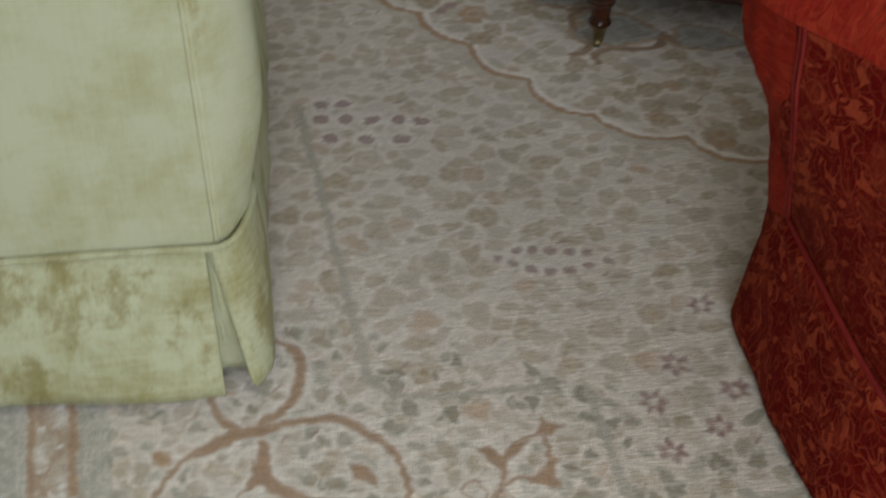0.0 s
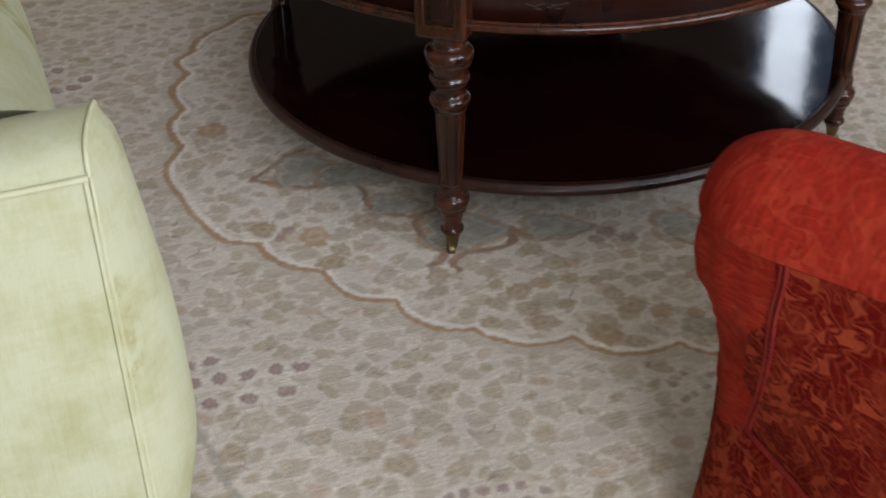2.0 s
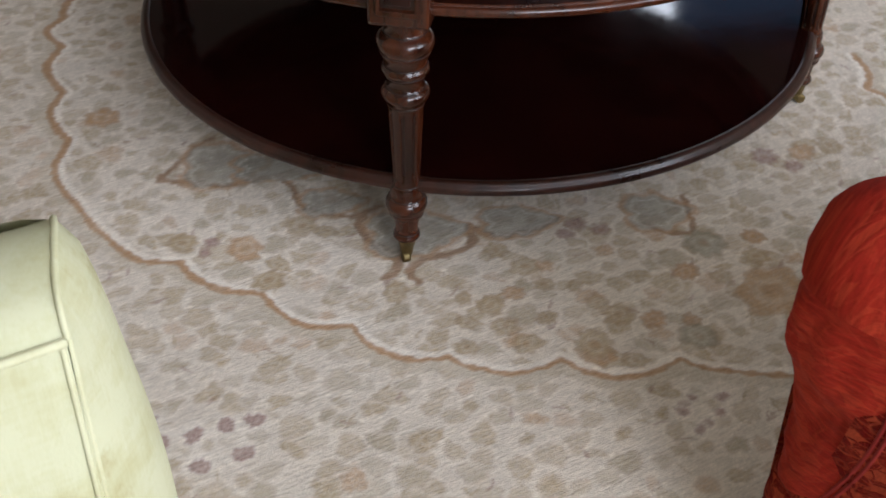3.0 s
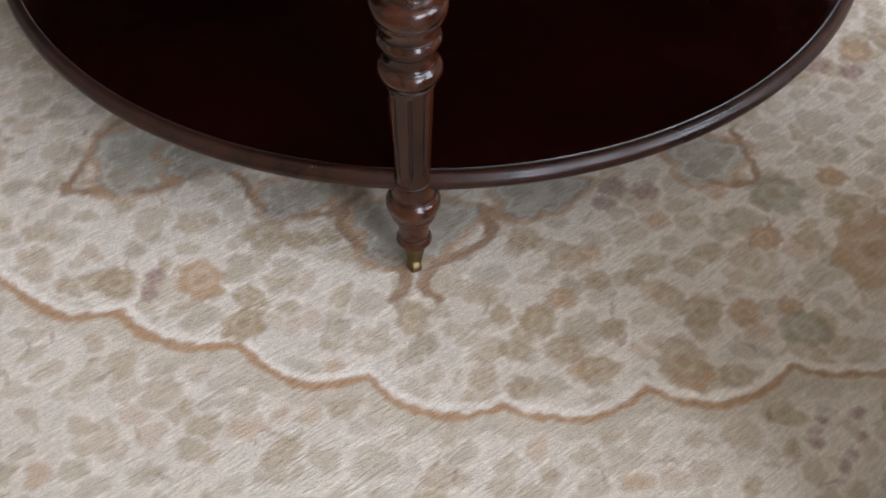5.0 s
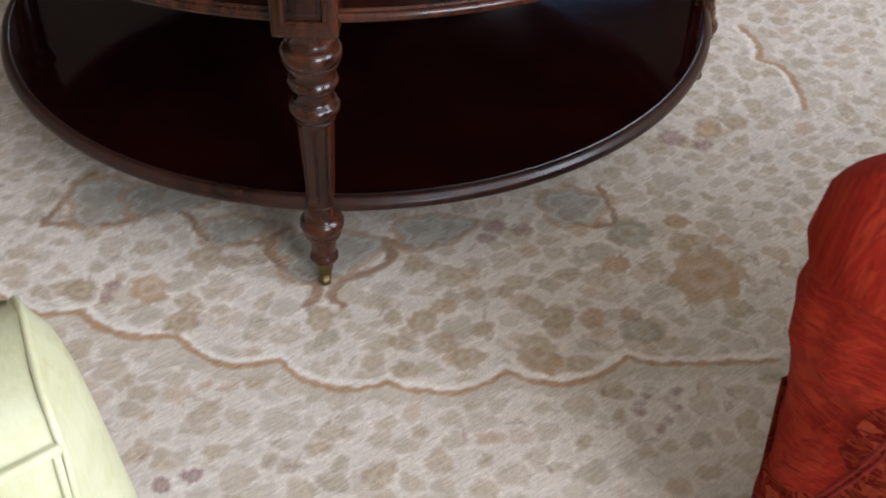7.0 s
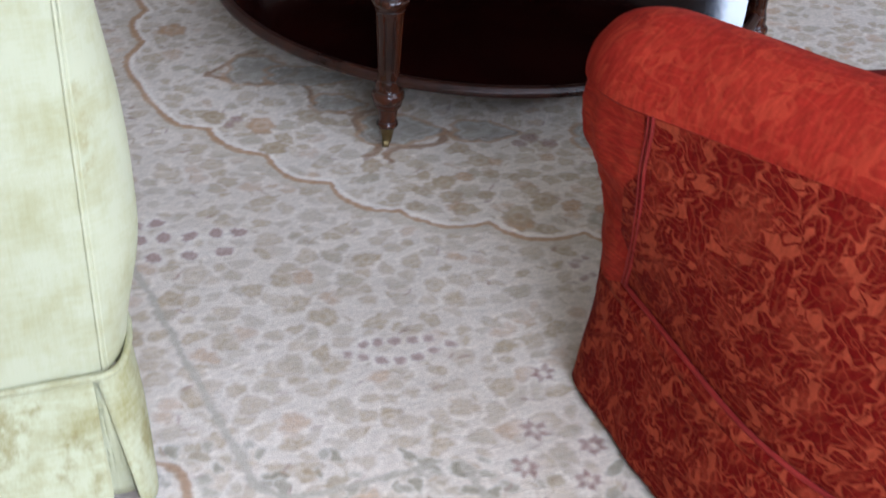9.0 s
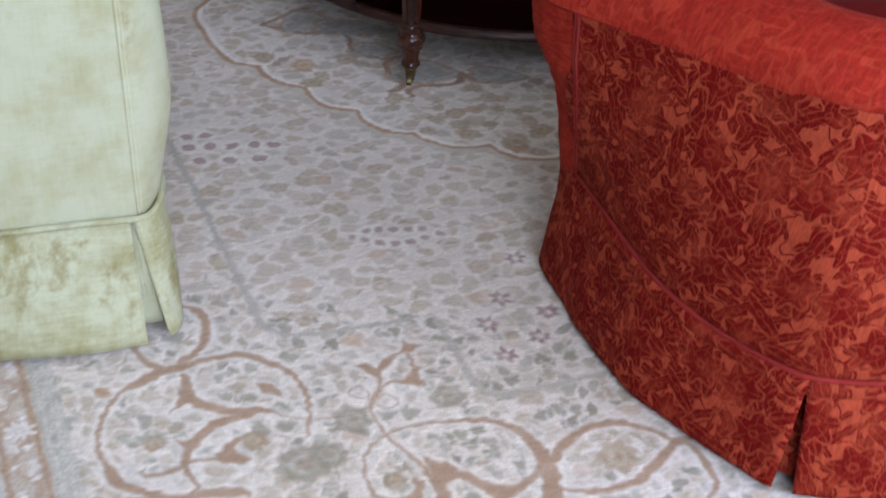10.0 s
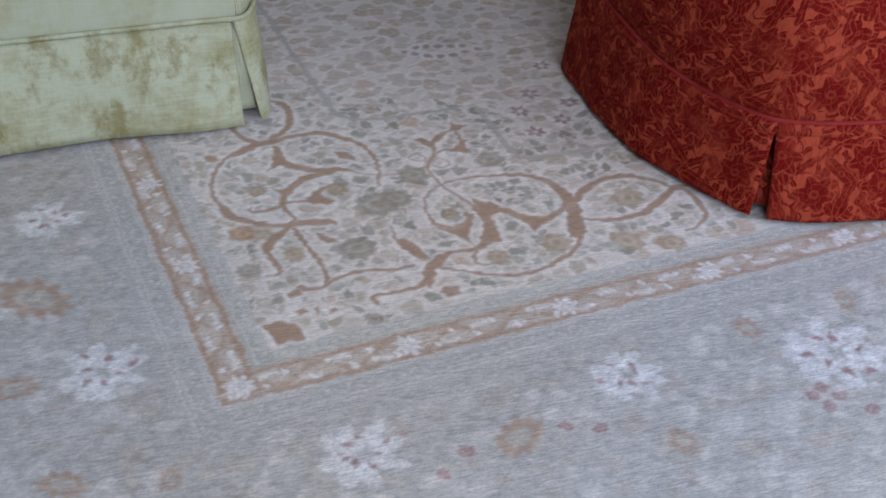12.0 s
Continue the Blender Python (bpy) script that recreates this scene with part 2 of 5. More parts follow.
def damask(name, figure, ground, contrast, relief, size_of, across=False):
    """Floral damask: cut-pile blossoms, leaves and stems over a ribbed ground."""
    m, nt, bsdf = material(name)
    tc = nt.nodes.new("ShaderNodeTexCoord")
    uv = vec_node(nt, "SCALE", tc.outputs["UV"], size_of)
    wob = nt.nodes.new("ShaderNodeTexNoise")
    wob.inputs["Scale"].default_value, wob.inputs["Detail"].default_value = 60.0, 3.0
    nt.links.new(uv, wob.inputs["Vector"])
    uvw = vec_node(nt, "ADD", uv, vec_node(nt, "SCALE", vec_node(nt, "SUBTRACT", wob.outputs["Color"], (0.5, 0.5, 0.5)), 0.009))
    fig = ramp(nt, math_node(nt, "ABSOLUTE", math_node(nt, "SUBTRACT", noise_tex(nt, uv, 26.0, 1.0), 0.5)), 0.022, 0.010)
    # small leaves first, then larger leaves and blossoms over them, each with a pale margin
    for scale, petals, size, deep, squeeze, seed in ((40.0, 2, 0.34, 0.45, 1.5, 2.0), (26.0, 2, 0.40, 0.42, 1.7, 1.0), (20.0, 3, 0.36, 0.40, 1.2, 3.0), (15.0, 2, 0.38, 0.42, 1.9, 4.0), (11.0, 6, 0.31, 0.20, 1.1, 0.0)):
        inside, around, lines = blossoms(nt, uvw, scale, petals, size, deep, squeeze, seed)
        fig = math_node(nt, "MULTIPLY", fig, math_node(nt, "SUBTRACT", 1.0, around))
        leaf = math_node(nt, "MULTIPLY", inside, math_node(nt, "SUBTRACT", 1.0, math_node(nt, "MULTIPLY", lines, 0.42)))
        fig = math_node(nt, "MAXIMUM", fig, leaf)
    rib = noise_tex(nt, vec_node(nt, "MULTIPLY", uv, (110, 620, 1) if across else (620, 110, 1)), 1.0, 3, 0.65)
    worn = noise_tex(nt, uv, 16.0, 4, 0.65)
    fig = math_node(nt, "MULTIPLY", fig, ramp(nt, rib, 0.56, 0.74, 1.0, 0.78))
    fine = noise_tex(nt, uv, 900.0, 2)
    keep = math_node(nt, "MULTIPLY", ramp(nt, worn, 0.28, 0.55, 0.45, 1.0), contrast)
    col = mix(nt, math_node(nt, "MULTIPLY", fig, keep), ground, figure)
    broad = noise_tex(nt, vec_node(nt, "MULTIPLY", uv, (9, 5, 1)), 1.0, 4, 0.6)
    thread = noise_tex(nt, vec_node(nt, "MULTIPLY", uv, (60, 300, 1) if across else (300, 60, 1)), 1.0, 3, 0.7)
    rib = math_node(nt, "ADD", math_node(nt, "MULTIPLY", rib, 0.6), math_node(nt, "MULTIPLY", ramp(nt, thread, 0.3, 0.7), 0.5))
    shade = math_node(nt, "ADD", 0.02, math_node(nt, "ADD", math_node(nt, "MULTIPLY", rib, 0.75), math_node(nt, "ADD", math_node(nt, "MULTIPLY", fine, 0.45), math_node(nt, "MULTIPLY", broad, 0.60))))
    grey = nt.nodes.new("ShaderNodeCombineColor")
    for k in range(3):
        nt.links.new(shade, grey.inputs[k])
    col = mix(nt, 1.0, col, grey.outputs[0], "MULTIPLY")
    nt.links.new(col, bsdf.inputs["Base Color"])
    bsdf.inputs["Roughness"].default_value = 0.75
    bsdf.inputs["Specular IOR Level"].default_value = 0.04
    bump(nt, bsdf, math_node(nt, "ADD", math_node(nt, "MULTIPLY", fig, 1.0), math_node(nt, "MULTIPLY", rib, 0.35)), relief, 0.0012)
    return m


red_damask = damask("red damask", (0.115, 0.0032, 0.0028), (0.29, 0.046, 0.019), 0.97, 0.8, 0.95)
# same damask with a fainter pattern, its base brightened as if lit from above
red_lit = damask("worn red damask, lit tone", (0.205, 0.0075, 0.006), (0.30, 0.031, 0.014), 0.62, 0.3, 0.62, True)
rug_wool, nt, bsdf = material("rug wool")
att = nt.nodes.new("ShaderNodeAttribute")
att.attribute_name = "dye"
place = coords(nt)
lie = nt.nodes.new("ShaderNodeVectorRotate")
lie.rotation_type = "Z_AXIS"
lie.inputs["Angle"].default_value = radians(-22)
nt.links.new(place, lie.inputs["Vector"])
comb = noise_tex(nt, vec_node(nt, "MULTIPLY", lie.outputs["Vector"], (45, 260, 60)), 1.0, 3, 0.6)
knot = noise_tex(nt, place, 520.0, 2)
worn = noise_tex(nt, vec_node(nt, "MULTIPLY", lie.outputs["Vector"], (9, 26, 9)), 1.0, 4, 0.6)
tone = math_node(nt, "ADD", math_node(nt, "ADD", 0.40, math_node(nt, "MULTIPLY", comb, 0.66)), math_node(nt, "ADD", math_node(nt, "MULTIPLY", knot, 0.40), math_node(nt, "MULTIPLY", worn, 0.22)))
grey = nt.nodes.new("ShaderNodeCombineColor")
for k in range(3):
    nt.links.new(tone, grey.inputs[k])
faded = mix(nt, ramp(nt, worn, 0.48, 0.78, 0.0, 0.18), att.outputs["Color"], (0.56, 0.515, 0.44))
nt.links.new(mix(nt, 1.0, faded, grey.outputs[0], "MULTIPLY"), bsdf.inputs["Base Color"])
bsdf.inputs["Roughness"].default_value = 0.95
bsdf.inputs["Specular IOR Level"].default_value = 0.15
bump(nt, bsdf, math_node(nt, "ADD", comb, math_node(nt, "MULTIPLY", knot, 0.6)), 0.55, 0.003)


# ---------------------------------------------------------------- mesh helpers
def empty(name, m=Matrix()):
    ob = new(name)
    ob.empty_display_size = 0.1
    ob.matrix_world = m
    return ob


def part(name, bm, mat, parent=None, label="", smooth=True):
    """Links a bmesh as one mesh object, under a thing or a part."""
    me = bpy.data.meshes.new(name)
    bm.normal_update()
    for f in bm.faces:
        f.smooth = smooth
    bm.to_mesh(me)
    bm.free()
    me.materials.append(mat)
    ob = new(name, me)
    if parent is not None:
        ob.parent = parent
    if label:
        tagged(ob, label=label)
    return ob


def box(lo, hi, bevel=0.0):
    bm = bmesh.new()
    bmesh.ops.create_cube(bm, size=1.0)
    size = [b - a for a, b in zip(lo, hi)]
    mid = [(a + b) / 2 for a, b in zip(lo, hi)]
    for v in bm.verts:
        v.co = Vector([m + c * s for m, c, s in zip(mid, v.co, size)])
    if bevel:
        bmesh.ops.bevel(bm, geom=bm.edges[:], offset=bevel, segments=3, affect="EDGES", profile=0.6)
    return bm


def lathe(profile, steps=48, shape=None):
    """A turned solid from (radius, z) rows, bottom to top; shape(r, z, angle) may reshape the radius."""
    bm = bmesh.new()
    rings = []
    for r, z in profile:
        ring = []
        for i in range(steps):
            a = 2 * math.pi * i / steps
            q = shape(r, z, a) if shape else r
            ring.append(bm.verts.new((q * math.cos(a), q * math.sin(a), z)))
        rings.append(ring)
    for lo, hi in zip(rings, rings[1:]):
        for i in range(steps):
            j = (i + 1) % steps
            bm.faces.new((lo[i], lo[j], hi[j], hi[i]))
    bm.faces.new(rings[0][::-1])
    bm.faces.new(rings[-1])
    return bm


def ring_band(inner, outer, z0, z1, steps=128, bead=0.0):
    """A hoop with a square section and a half-round bead on its lower outer edge."""
    bm = bmesh.new()
    section = [(inner, z0), (outer, z0)]
    if bead:
        section = [(inner, z0)] + [(outer + bead * math.sin(a), z0 + bead * (1 - math.cos(a))) for a in [math.pi * k / 8 for k in range(9)]]
    section += [(outer, z1), (inner, z1)]
    loops = []
    for i in range(steps):
        a = 2 * math.pi * i / steps
        loops.append([bm.verts.new((r * math.cos(a), r * math.sin(a), z)) for r, z in section])
    for i in range(steps):
        a, b = loops[i], loops[(i + 1) % steps]
        for k in range(len(section)):
            m = (k + 1) % len(section)
            bm.faces.new((a[k], b[k], b[m], a[m]))
    return bm


def hoop(section, steps=160):
    """A ring swept from a closed section of (radius, z)."""
    bm = bmesh.new()
    loops = [[bm.verts.new((r * math.cos(a), r * math.sin(a), z)) for r, z in section] for a in [2 * math.pi * i / steps for i in range(steps)]]
    for i in range(steps):
        a, b = loops[i], loops[(i + 1) % steps]
        for k in range(len(section)):
            m = (k + 1) % len(section)
            bm.faces.new((a[k], b[k], b[m], a[m]))
    return bm


def spline(points, count, closed=False):
    """Points evenly spread along a smooth line through the given ones."""
    pts = [Vector(p) for p in points]
    n = len(pts)
    fine = []
    spans = n if closed else n - 1
    for i in range(spans):
        p0 = pts[(i - 1) % n] if closed or i else 2 * pts[0] - pts[1]
        p1, p2 = pts[i], pts[(i + 1) % n]
        p3 = pts[(i + 2) % n] if closed or i + 2 < n else 2 * pts[-1] - pts[-2]
        for k in range(24):
            t = k / 24
            fine.append(0.5 * (2 * p1 + (p2 - p0) * t + (2 * p0 - 5 * p1 + 4 * p2 - p3) * t * t + (3 * p1 - p0 - 3 * p2 + p3) * t ** 3))
    fine.append(pts[0].copy() if closed else pts[-1].copy())
    far = [0.0]
    for a, b in zip(fine, fine[1:]):
        far.append(far[-1] + (b - a).length)
    out, k = [], 0
    for i in range(count):
        want = far[-1] * i / (count if closed else count - 1)
        while k < len(far) - 2 and far[k + 1] < want:
            k += 1
        t = (want - far[k]) / max(far[k + 1] - far[k], 1e-9)
        out.append(fine[k].lerp(fine[k + 1], min(max(t, 0), 1)))
    return out


def tube(path, radius, sides=8, closed=False):
    bm = bmesh.new()
    n, rings = len(path), []
    for i, p in enumerate(path):
        a = path[(i - 1) % n] if closed or i else path[0]
        b = path[(i + 1) % n] if closed or i < n - 1 else path[-1]
        t = (b - a).normalized()
        side = t.cross(Vector((0, 0, 1)) if abs(t.z) < 0.9 else Vector((1, 0, 0))).normalized()
        up = side.cross(t)
        rings.append([bm.verts.new(p + radius * (math.cos(q) * side + math.sin(q) * up)) for q in [2 * math.pi * k / sides for k in range(sides)]])
    for i in range(n if closed else n - 1):
        a, b = rings[i], rings[(i + 1) % n]
        for k in range(sides):
            m = (k + 1) % sides
            bm.faces.new((a[k], a[m], b[m], b[k]))
    if not closed:
        bm.faces.new(rings[0][::-1])
        bm.faces.new(rings[-1])
    return bm


def sheet(rows, thickness=0.0, closed=False):
    """A skin over rows of points with a uv map in metres, given thickness towards its back."""
    bm = bmesh.new()
    uv = bm.loops.layers.uv.new("cloth")
    grid, tex = [], []
    for r, row in enumerate(rows):
        grid.append([bm.verts.new(p) for p in row])
        u, line = 0.0, []
        for i, p in enumerate(row):
            if i:
                u += (p - row[i - 1]).length
            v = 0.0 if not r else tex[r - 1][i][1] + (p - rows[r - 1][i]).length
            line.append((u, v))
        tex.append(line)
    for r in range(len(rows) - 1):
        for i in range(len(rows[0]) - 1):
            ids = ((r, i), (r, i + 1), (r + 1, i + 1), (r + 1, i))
            f = bm.faces.new([grid[a][b] for a, b in ids])
            for loop, (a, b) in zip(f.loops, ids):
                loop[uv].uv = tex[a][b]
    if thickness:
        bm.normal_update()
        bmesh.ops.solidify(bm, geom=bm.faces[:], thickness=thickness)
    return bm


# ---------------------------------------------------------------- the room
ROOM = (-3.6, -4.2, 3.6, 4.0, 3.3)


def wall_with_window(name, label, origin, along, length, height, opening, paint):
    """A plaster wall 0.2 thick; opening = (from, to, sill, head) along it, cut through."""
    ax = Vector(along)
    out = Vector((ax.y, -ax.x, 0))
    bm = bmesh.new()
    a0, a1, s, h = opening
    for lo, hi, z0, z1 in ((0, a0, 0, height), (a1, length, 0, height), (a0, a1, 0, s), (a0, a1, h, height)):
        if hi - lo < 0.01 or z1 - z0 < 0.01:
            continue
        vs = [bm.verts.new(Vector(origin) + ax * u + out * w + Vector((0, 0, z))) for z in (z0, z1) for u, w in ((lo, 0), (hi, 0), (hi, 0.2), (lo, 0.2))]
        for q in ((0, 3, 2, 1), (4, 5, 6, 7), (0, 1, 5, 4), (1, 2, 6, 5), (2, 3, 7, 6), (3, 0, 4, 7)):
            bm.faces.new([vs[k] for k in q])
    return tagged(part(name, bm, paint, None, smooth=False), label, "wall", kind="structure")



# ---------------------------------------------------------------- the rug's design, in its own frame
RUG_STEP = 0.0027
RUG_AT, RUG_TURN = (-0.153, -1.566), radians(29.3)
CREAM, PALE = (0.60, 0.535, 0.45), (0.70, 0.645, 0.565)
OLIVE, GREEN, GREY = (0.36, 0.275, 0.165), (0.275, 0.248, 0.18), (0.375, 0.312, 0.22)
RUST, OUTLINE, FINE = (0.35, 0.232, 0.145), (0.39, 0.245, 0.14), (0.30, 0.20, 0.13)
BAND_P0, BAND_P1, BAND_Q0, BAND_Q1 = 0.0176, 0.0163, 0.0123, -0.0335
MAUVE, WHITE, GROUND = (0.265, 0.155, 0.135), (0.70, 0.675, 0.63), (0.40, 0.375, 0.325)


FAINT = (0.415, 0.375, 0.305)
# LOBE is grey-green dye darkened further for the shade under the table
LOBE, BRONZE = (0.265, 0.245, 0.20), (0.40, 0.27, 0.155)


def rug_pattern(X, Y):
    rng = np.random.default_rng(4)
    c, s = math.cos(RUG_TURN), math.sin(RUG_TURN)
    dx, dy = X - RUG_AT[0], Y - RUG_AT[1]

    def waves(scale, count, seed):
        """Smooth random relief, about -1 to 1."""
        g = np.random.default_rng(seed)
        out = np.zeros_like(X)
        for _ in range(count):
            a, k, ph = g.uniform(0, 2 * math.pi), scale * g.uniform(0.6, 1.7), g.uniform(0, 6.28)
            out += np.sin(k * (X * math.cos(a) + Y * math.sin(a)) + ph)
        return out / math.sqrt(count)

    # hand-knotted edges waver a little
    P = dx * c + dy * s + 0.0015 * waves(300, 9, 11) + 0.0012 * waves(90, 7, 12)
    Q = -dx * s + dy * c + 0.0015 * waves(300, 9, 13) + 0.0012 * waves(90, 7, 14)
    knots = rng.random(X.shape)
    dye = np.empty((*X.shape, 3))
    dye[:] = CREAM

    def blend(colour, mask, where=None, strength=1.0):
        target = dye if where is None else dye[where]
        m = (mask * strength)[..., None]
        target += m * (np.array(colour) - target)

    def window(p, q, r):
        """The grid rows and columns that can lie within r of a place in the rug's frame."""
        x, y = RUG_AT[0] + p * c - q * s, RUG_AT[1] + p * s + q * c
        j0, j1 = np.searchsorted(gx, (x - r, x + r))
        i0, i1 = np.searchsorted(gy, (y - r, y + r))
        return (slice(i0, i1), slice(j0, j1)) if i1 > i0 and j1 > j0 else None

    def soft(d, edge=0.0022):
        return np.clip(0.5 - d / edge / 2, 0, 1)

    pending = []

    def stroke(colour, w0, w1, *points):
        wide = 1.1
        pending.append((colour, w0 * wide, w1 * wide, points))

    def lay_strokes():
        """Every plain line: first its pale margin, then the line itself."""
        for colour, w0, w1, points in pending:
            if colour is OUTLINE:
                # olive shading outside the scallops, a white line inside them
                for away, wide, tint_, strength in ((0.012, 0.022, (0.49, 0.43, 0.34), 0.35), (-0.009, 0.012, PALE, 0.7)):
                    moved = []
                    for p, q in points:
                        far = math.hypot(p - 1.45, q - 1.75)
                        moved.append((p + (p - 1.45) / far * away, q + (q - 1.75) / far * away))
                    draw_stroke(tint_, wide, wide, moved, strength)
        for colour, w0, w1, points in pending:
            draw_stroke(colour, w0, w1, points, 0.9)

    scrolls = []

    def ribbon(colour, *points):
        """A scroll that swells and thins along its way: rows of (p, q, width)."""
        fine = [(v.x, v.y, max(v.z, 0.003)) for v in spline(points, 7 * len(points))]
        for (a0, b0, w0), (a1, b1, w1) in zip(fine, fine[1:]):
            scrolls.append((colour, ((a0, b0), (a1, b1)), (w0 + w1) / 4))

    def blot(colour, *points):
        """A filled leaf inside a closed outline."""
        scrolls.append((colour, points, None))

    def scroll_distance(points, half):
        mid = [sum(v[k] for v in points) / len(points) for k in (0, 1)]
        reach = max(math.dist(mid, v) for v in points) + (half or 0) + 0.014
        win = window(*mid, reach)
        if win is None:
            return None, None
        p, q = P[win], Q[win]
        best, inside_ = np.full(p.shape, 9.0), np.zeros(p.shape, bool)
        ring = list(zip(points, points[1:])) if half else list(zip(points, points[1:] + points[:1]))
        for (a0, b0), (a1, b1) in ring:
            ll = (a1 - a0) ** 2 + (b1 - b0) ** 2 + 1e-12
            t = np.clip(((p - a0) * (a1 - a0) + (q - b0) * (b1 - b0)) / ll, 0, 1)
            best = np.minimum(best, np.hypot(p - a0 - t * (a1 - a0), q - b0 - t * (b1 - b0)))
            if not half:
                inside_ ^= ((b0 > q) != (b1 > q)) & (p < a0 + (a1 - a0) * (q - b0) / (b1 - b0 + 1e-12))
        return win, best - half if half else np.where(inside_, -best, best)

    def lay_ribbons():
        """All scrolls at once: a pale margin round them, the rust wool, a darker drawn edge here and there."""
        near = np.full(X.shape, 9.0)
        for colour, points, half in scrolls:
            win, d = scroll_distance(points, half)
            if win:
                near[win] = np.minimum(near[win], d)
        blend(PALE, soft(near - 0.0075, 0.005), None, 0.6)
        blend(RUST, soft(near, 0.0026), None, 0.95)
        blend(FINE, soft(np.abs(near + 0.0008) - 0.0007, 0.002) * (waves(40, 6, 51) > 0.1), None, 0.35)

    def draw_stroke(colour, w0, w1, points, strength):
        pts = [(v.x, v.y) for v in spline([(a, b, 0) for a, b in points], max(8, 5 * len(points)))]
        n = len(pts)
        for k in range(n - 1):
            (a0, b0), (a1, b1) = pts[k], pts[k + 1]
            w = (w0 + (w1 - w0) * k / (n - 1)) / 2
            win = window((a0 + a1) / 2, (b0 + b1) / 2, math.dist(pts[k], pts[k + 1]) + w + 0.012)
            if win is None:
                continue
            p, q = P[win], Q[win]
            ll = (a1 - a0) ** 2 + (b1 - b0) ** 2 + 1e-12
            t = np.clip(((p - a0) * (a1 - a0) + (q - b0) * (b1 - b0)) / ll, 0, 1)
            d = np.hypot(p - a0 - t * (a1 - a0), q - b0 - t * (b1 - b0)) - w
            line = dye[win]
            m = (soft(d) * strength)[..., None]
            # darker or equal only, so that overlapping steps of one line do not build up
            line += np.where(np.abs(line - np.array(colour)).sum(-1, keepdims=True) > 0.02, m, 0) * (np.array(colour) - line)

    def shape_at(p0, q0, r, turn=0.0, stretch=1.0, petals=0, deep=0.25, phase=0.0):
        win = window(p0, q0, r * 1.7 * max(1, stretch) + 0.01)
        if win is None:
            return None, None, None
        u, v = P[win] - p0, Q[win] - q0
        a, b = u * math.cos(turn) + v * math.sin(turn), (-u * math.sin(turn) + v * math.cos(turn)) * stretch
        far, ang = np.hypot(a, b), np.arctan2(b, a)
        edge = r * (1 + deep * np.cos(petals * ang + phase)) if petals else r * (1 + 0.12 * np.cos(3 * ang + phase) + 0.07 * np.cos(5 * ang + 2 * phase) + 0.05 * np.cos(9 * ang + phase))
        return win, far - edge, far

    def lobe(colour, at, r, ry):
        win, d, _ = shape_at(*at, r, -RUG_TURN, r / ry)
        if win:
            blend(colour, soft(d, 0.005), win, 0.7)
            blend(PALE, soft(np.abs(d + 0.011) - 0.0016, 0.004), win, 0.5)
            blend(OUTLINE, soft(np.abs(d - 0.004) - 0.0045, 0.004), win, 0.8)

    def rosette(colour, at, r):
        win, d, far = shape_at(*at, r, rng.uniform(0, 6), rng.uniform(1.0, 1.25), int(rng.integers(6, 10)), 0.10, rng.uniform(0, 6))
        if win is None:
            return
        blend((0.40, 0.245, 0.125) if colour is RUST else colour, soft(d, 0.004) * (0.75 + 0.25 * (knots[win] > 0.3)), win, rng.uniform(0.75, 0.95))
        blend(FINE, soft(np.abs(d) - 0.0014, 0.003), win, 0.45)
        heart = np.clip(1 - np.abs(far - r * 0.45) / (r * 0.22), 0, 1)
        blend(CREAM, heart, win, 0.28)
        if r > 0.012:
            blend(RUST if colour is not RUST else OLIVE, soft(far - r * 0.22, 0.004), win, 0.45)

    def dots(colour, r, *places, halo=0.85):
        for p, q in places:
            win, d, far = shape_at(p, q, r * 1.2, rng.uniform(0, 6), 1.15, 8, 0.10)
            if win:
                blend(PALE, soft(far - 2.0 * r, 0.008), win, halo)
                blend(colour, soft(d, 0.003), win, 0.9)
                blend(CREAM, soft(np.abs(far - 0.5 * r) - 0.14 * r, 0.003), win, 0.5)

    def sprigs(colour, r, *places):
        """Loose blossoms of separate petals on a pale ground."""
        for p, q in places:
            turn = rng.uniform(0, 6)
            win, d, far = shape_at(p, q, r * 0.3, turn, 1.0)
            if not win:
                continue
            wide = window(p, q, 2.2 * r)
            blend(PALE, soft(np.hypot(P[wide] - p, Q[wide] - q) - 1.5 * r, 0.010), wide, 0.6)
            for k in range(6):
                a = turn + k * 1.047 + rng.uniform(-0.2, 0.2)
                petal, d, _ = shape_at(p + 0.68 * r * math.cos(a), q + 0.68 * r * math.sin(a), 0.40 * r, a, rng.uniform(1.3, 1.9))
                if petal:
                    blend(colour, soft(d, 0.003), petal, rng.uniform(0.65, 0.95))

    def leaf_spray(colour, at, r):
        turn = rng.uniform(0, 6)
        for k in range(8):
            a = turn + k * 0.79 + rng.uniform(-0.15, 0.15)
            p, q = at[0] + 0.48 * r * math.cos(a), at[1] + 0.48 * r * math.sin(a)
            win, d, _ = shape_at(p, q, 0.34 * r, a, 1.75, 0, 0, a)
            if win:
                blend(colour, soft(d, 0.0035) * (0.8 + 0.2 * (knots[win] > 0.25)), win, 0.55)
        for k in range(7):
            a = turn + k * 0.9
            p, q = at[0] + rng.uniform(0.2, 0.6) * r * math.cos(a), at[1] + rng.uniform(0.2, 0.6) * r * math.sin(a)
            win, d, _ = shape_at(p, q, 0.10 * r, a + 0.5, 1.7)
            if win:
                blend(MAUVE, soft(d, 0.004), win, 0.85)

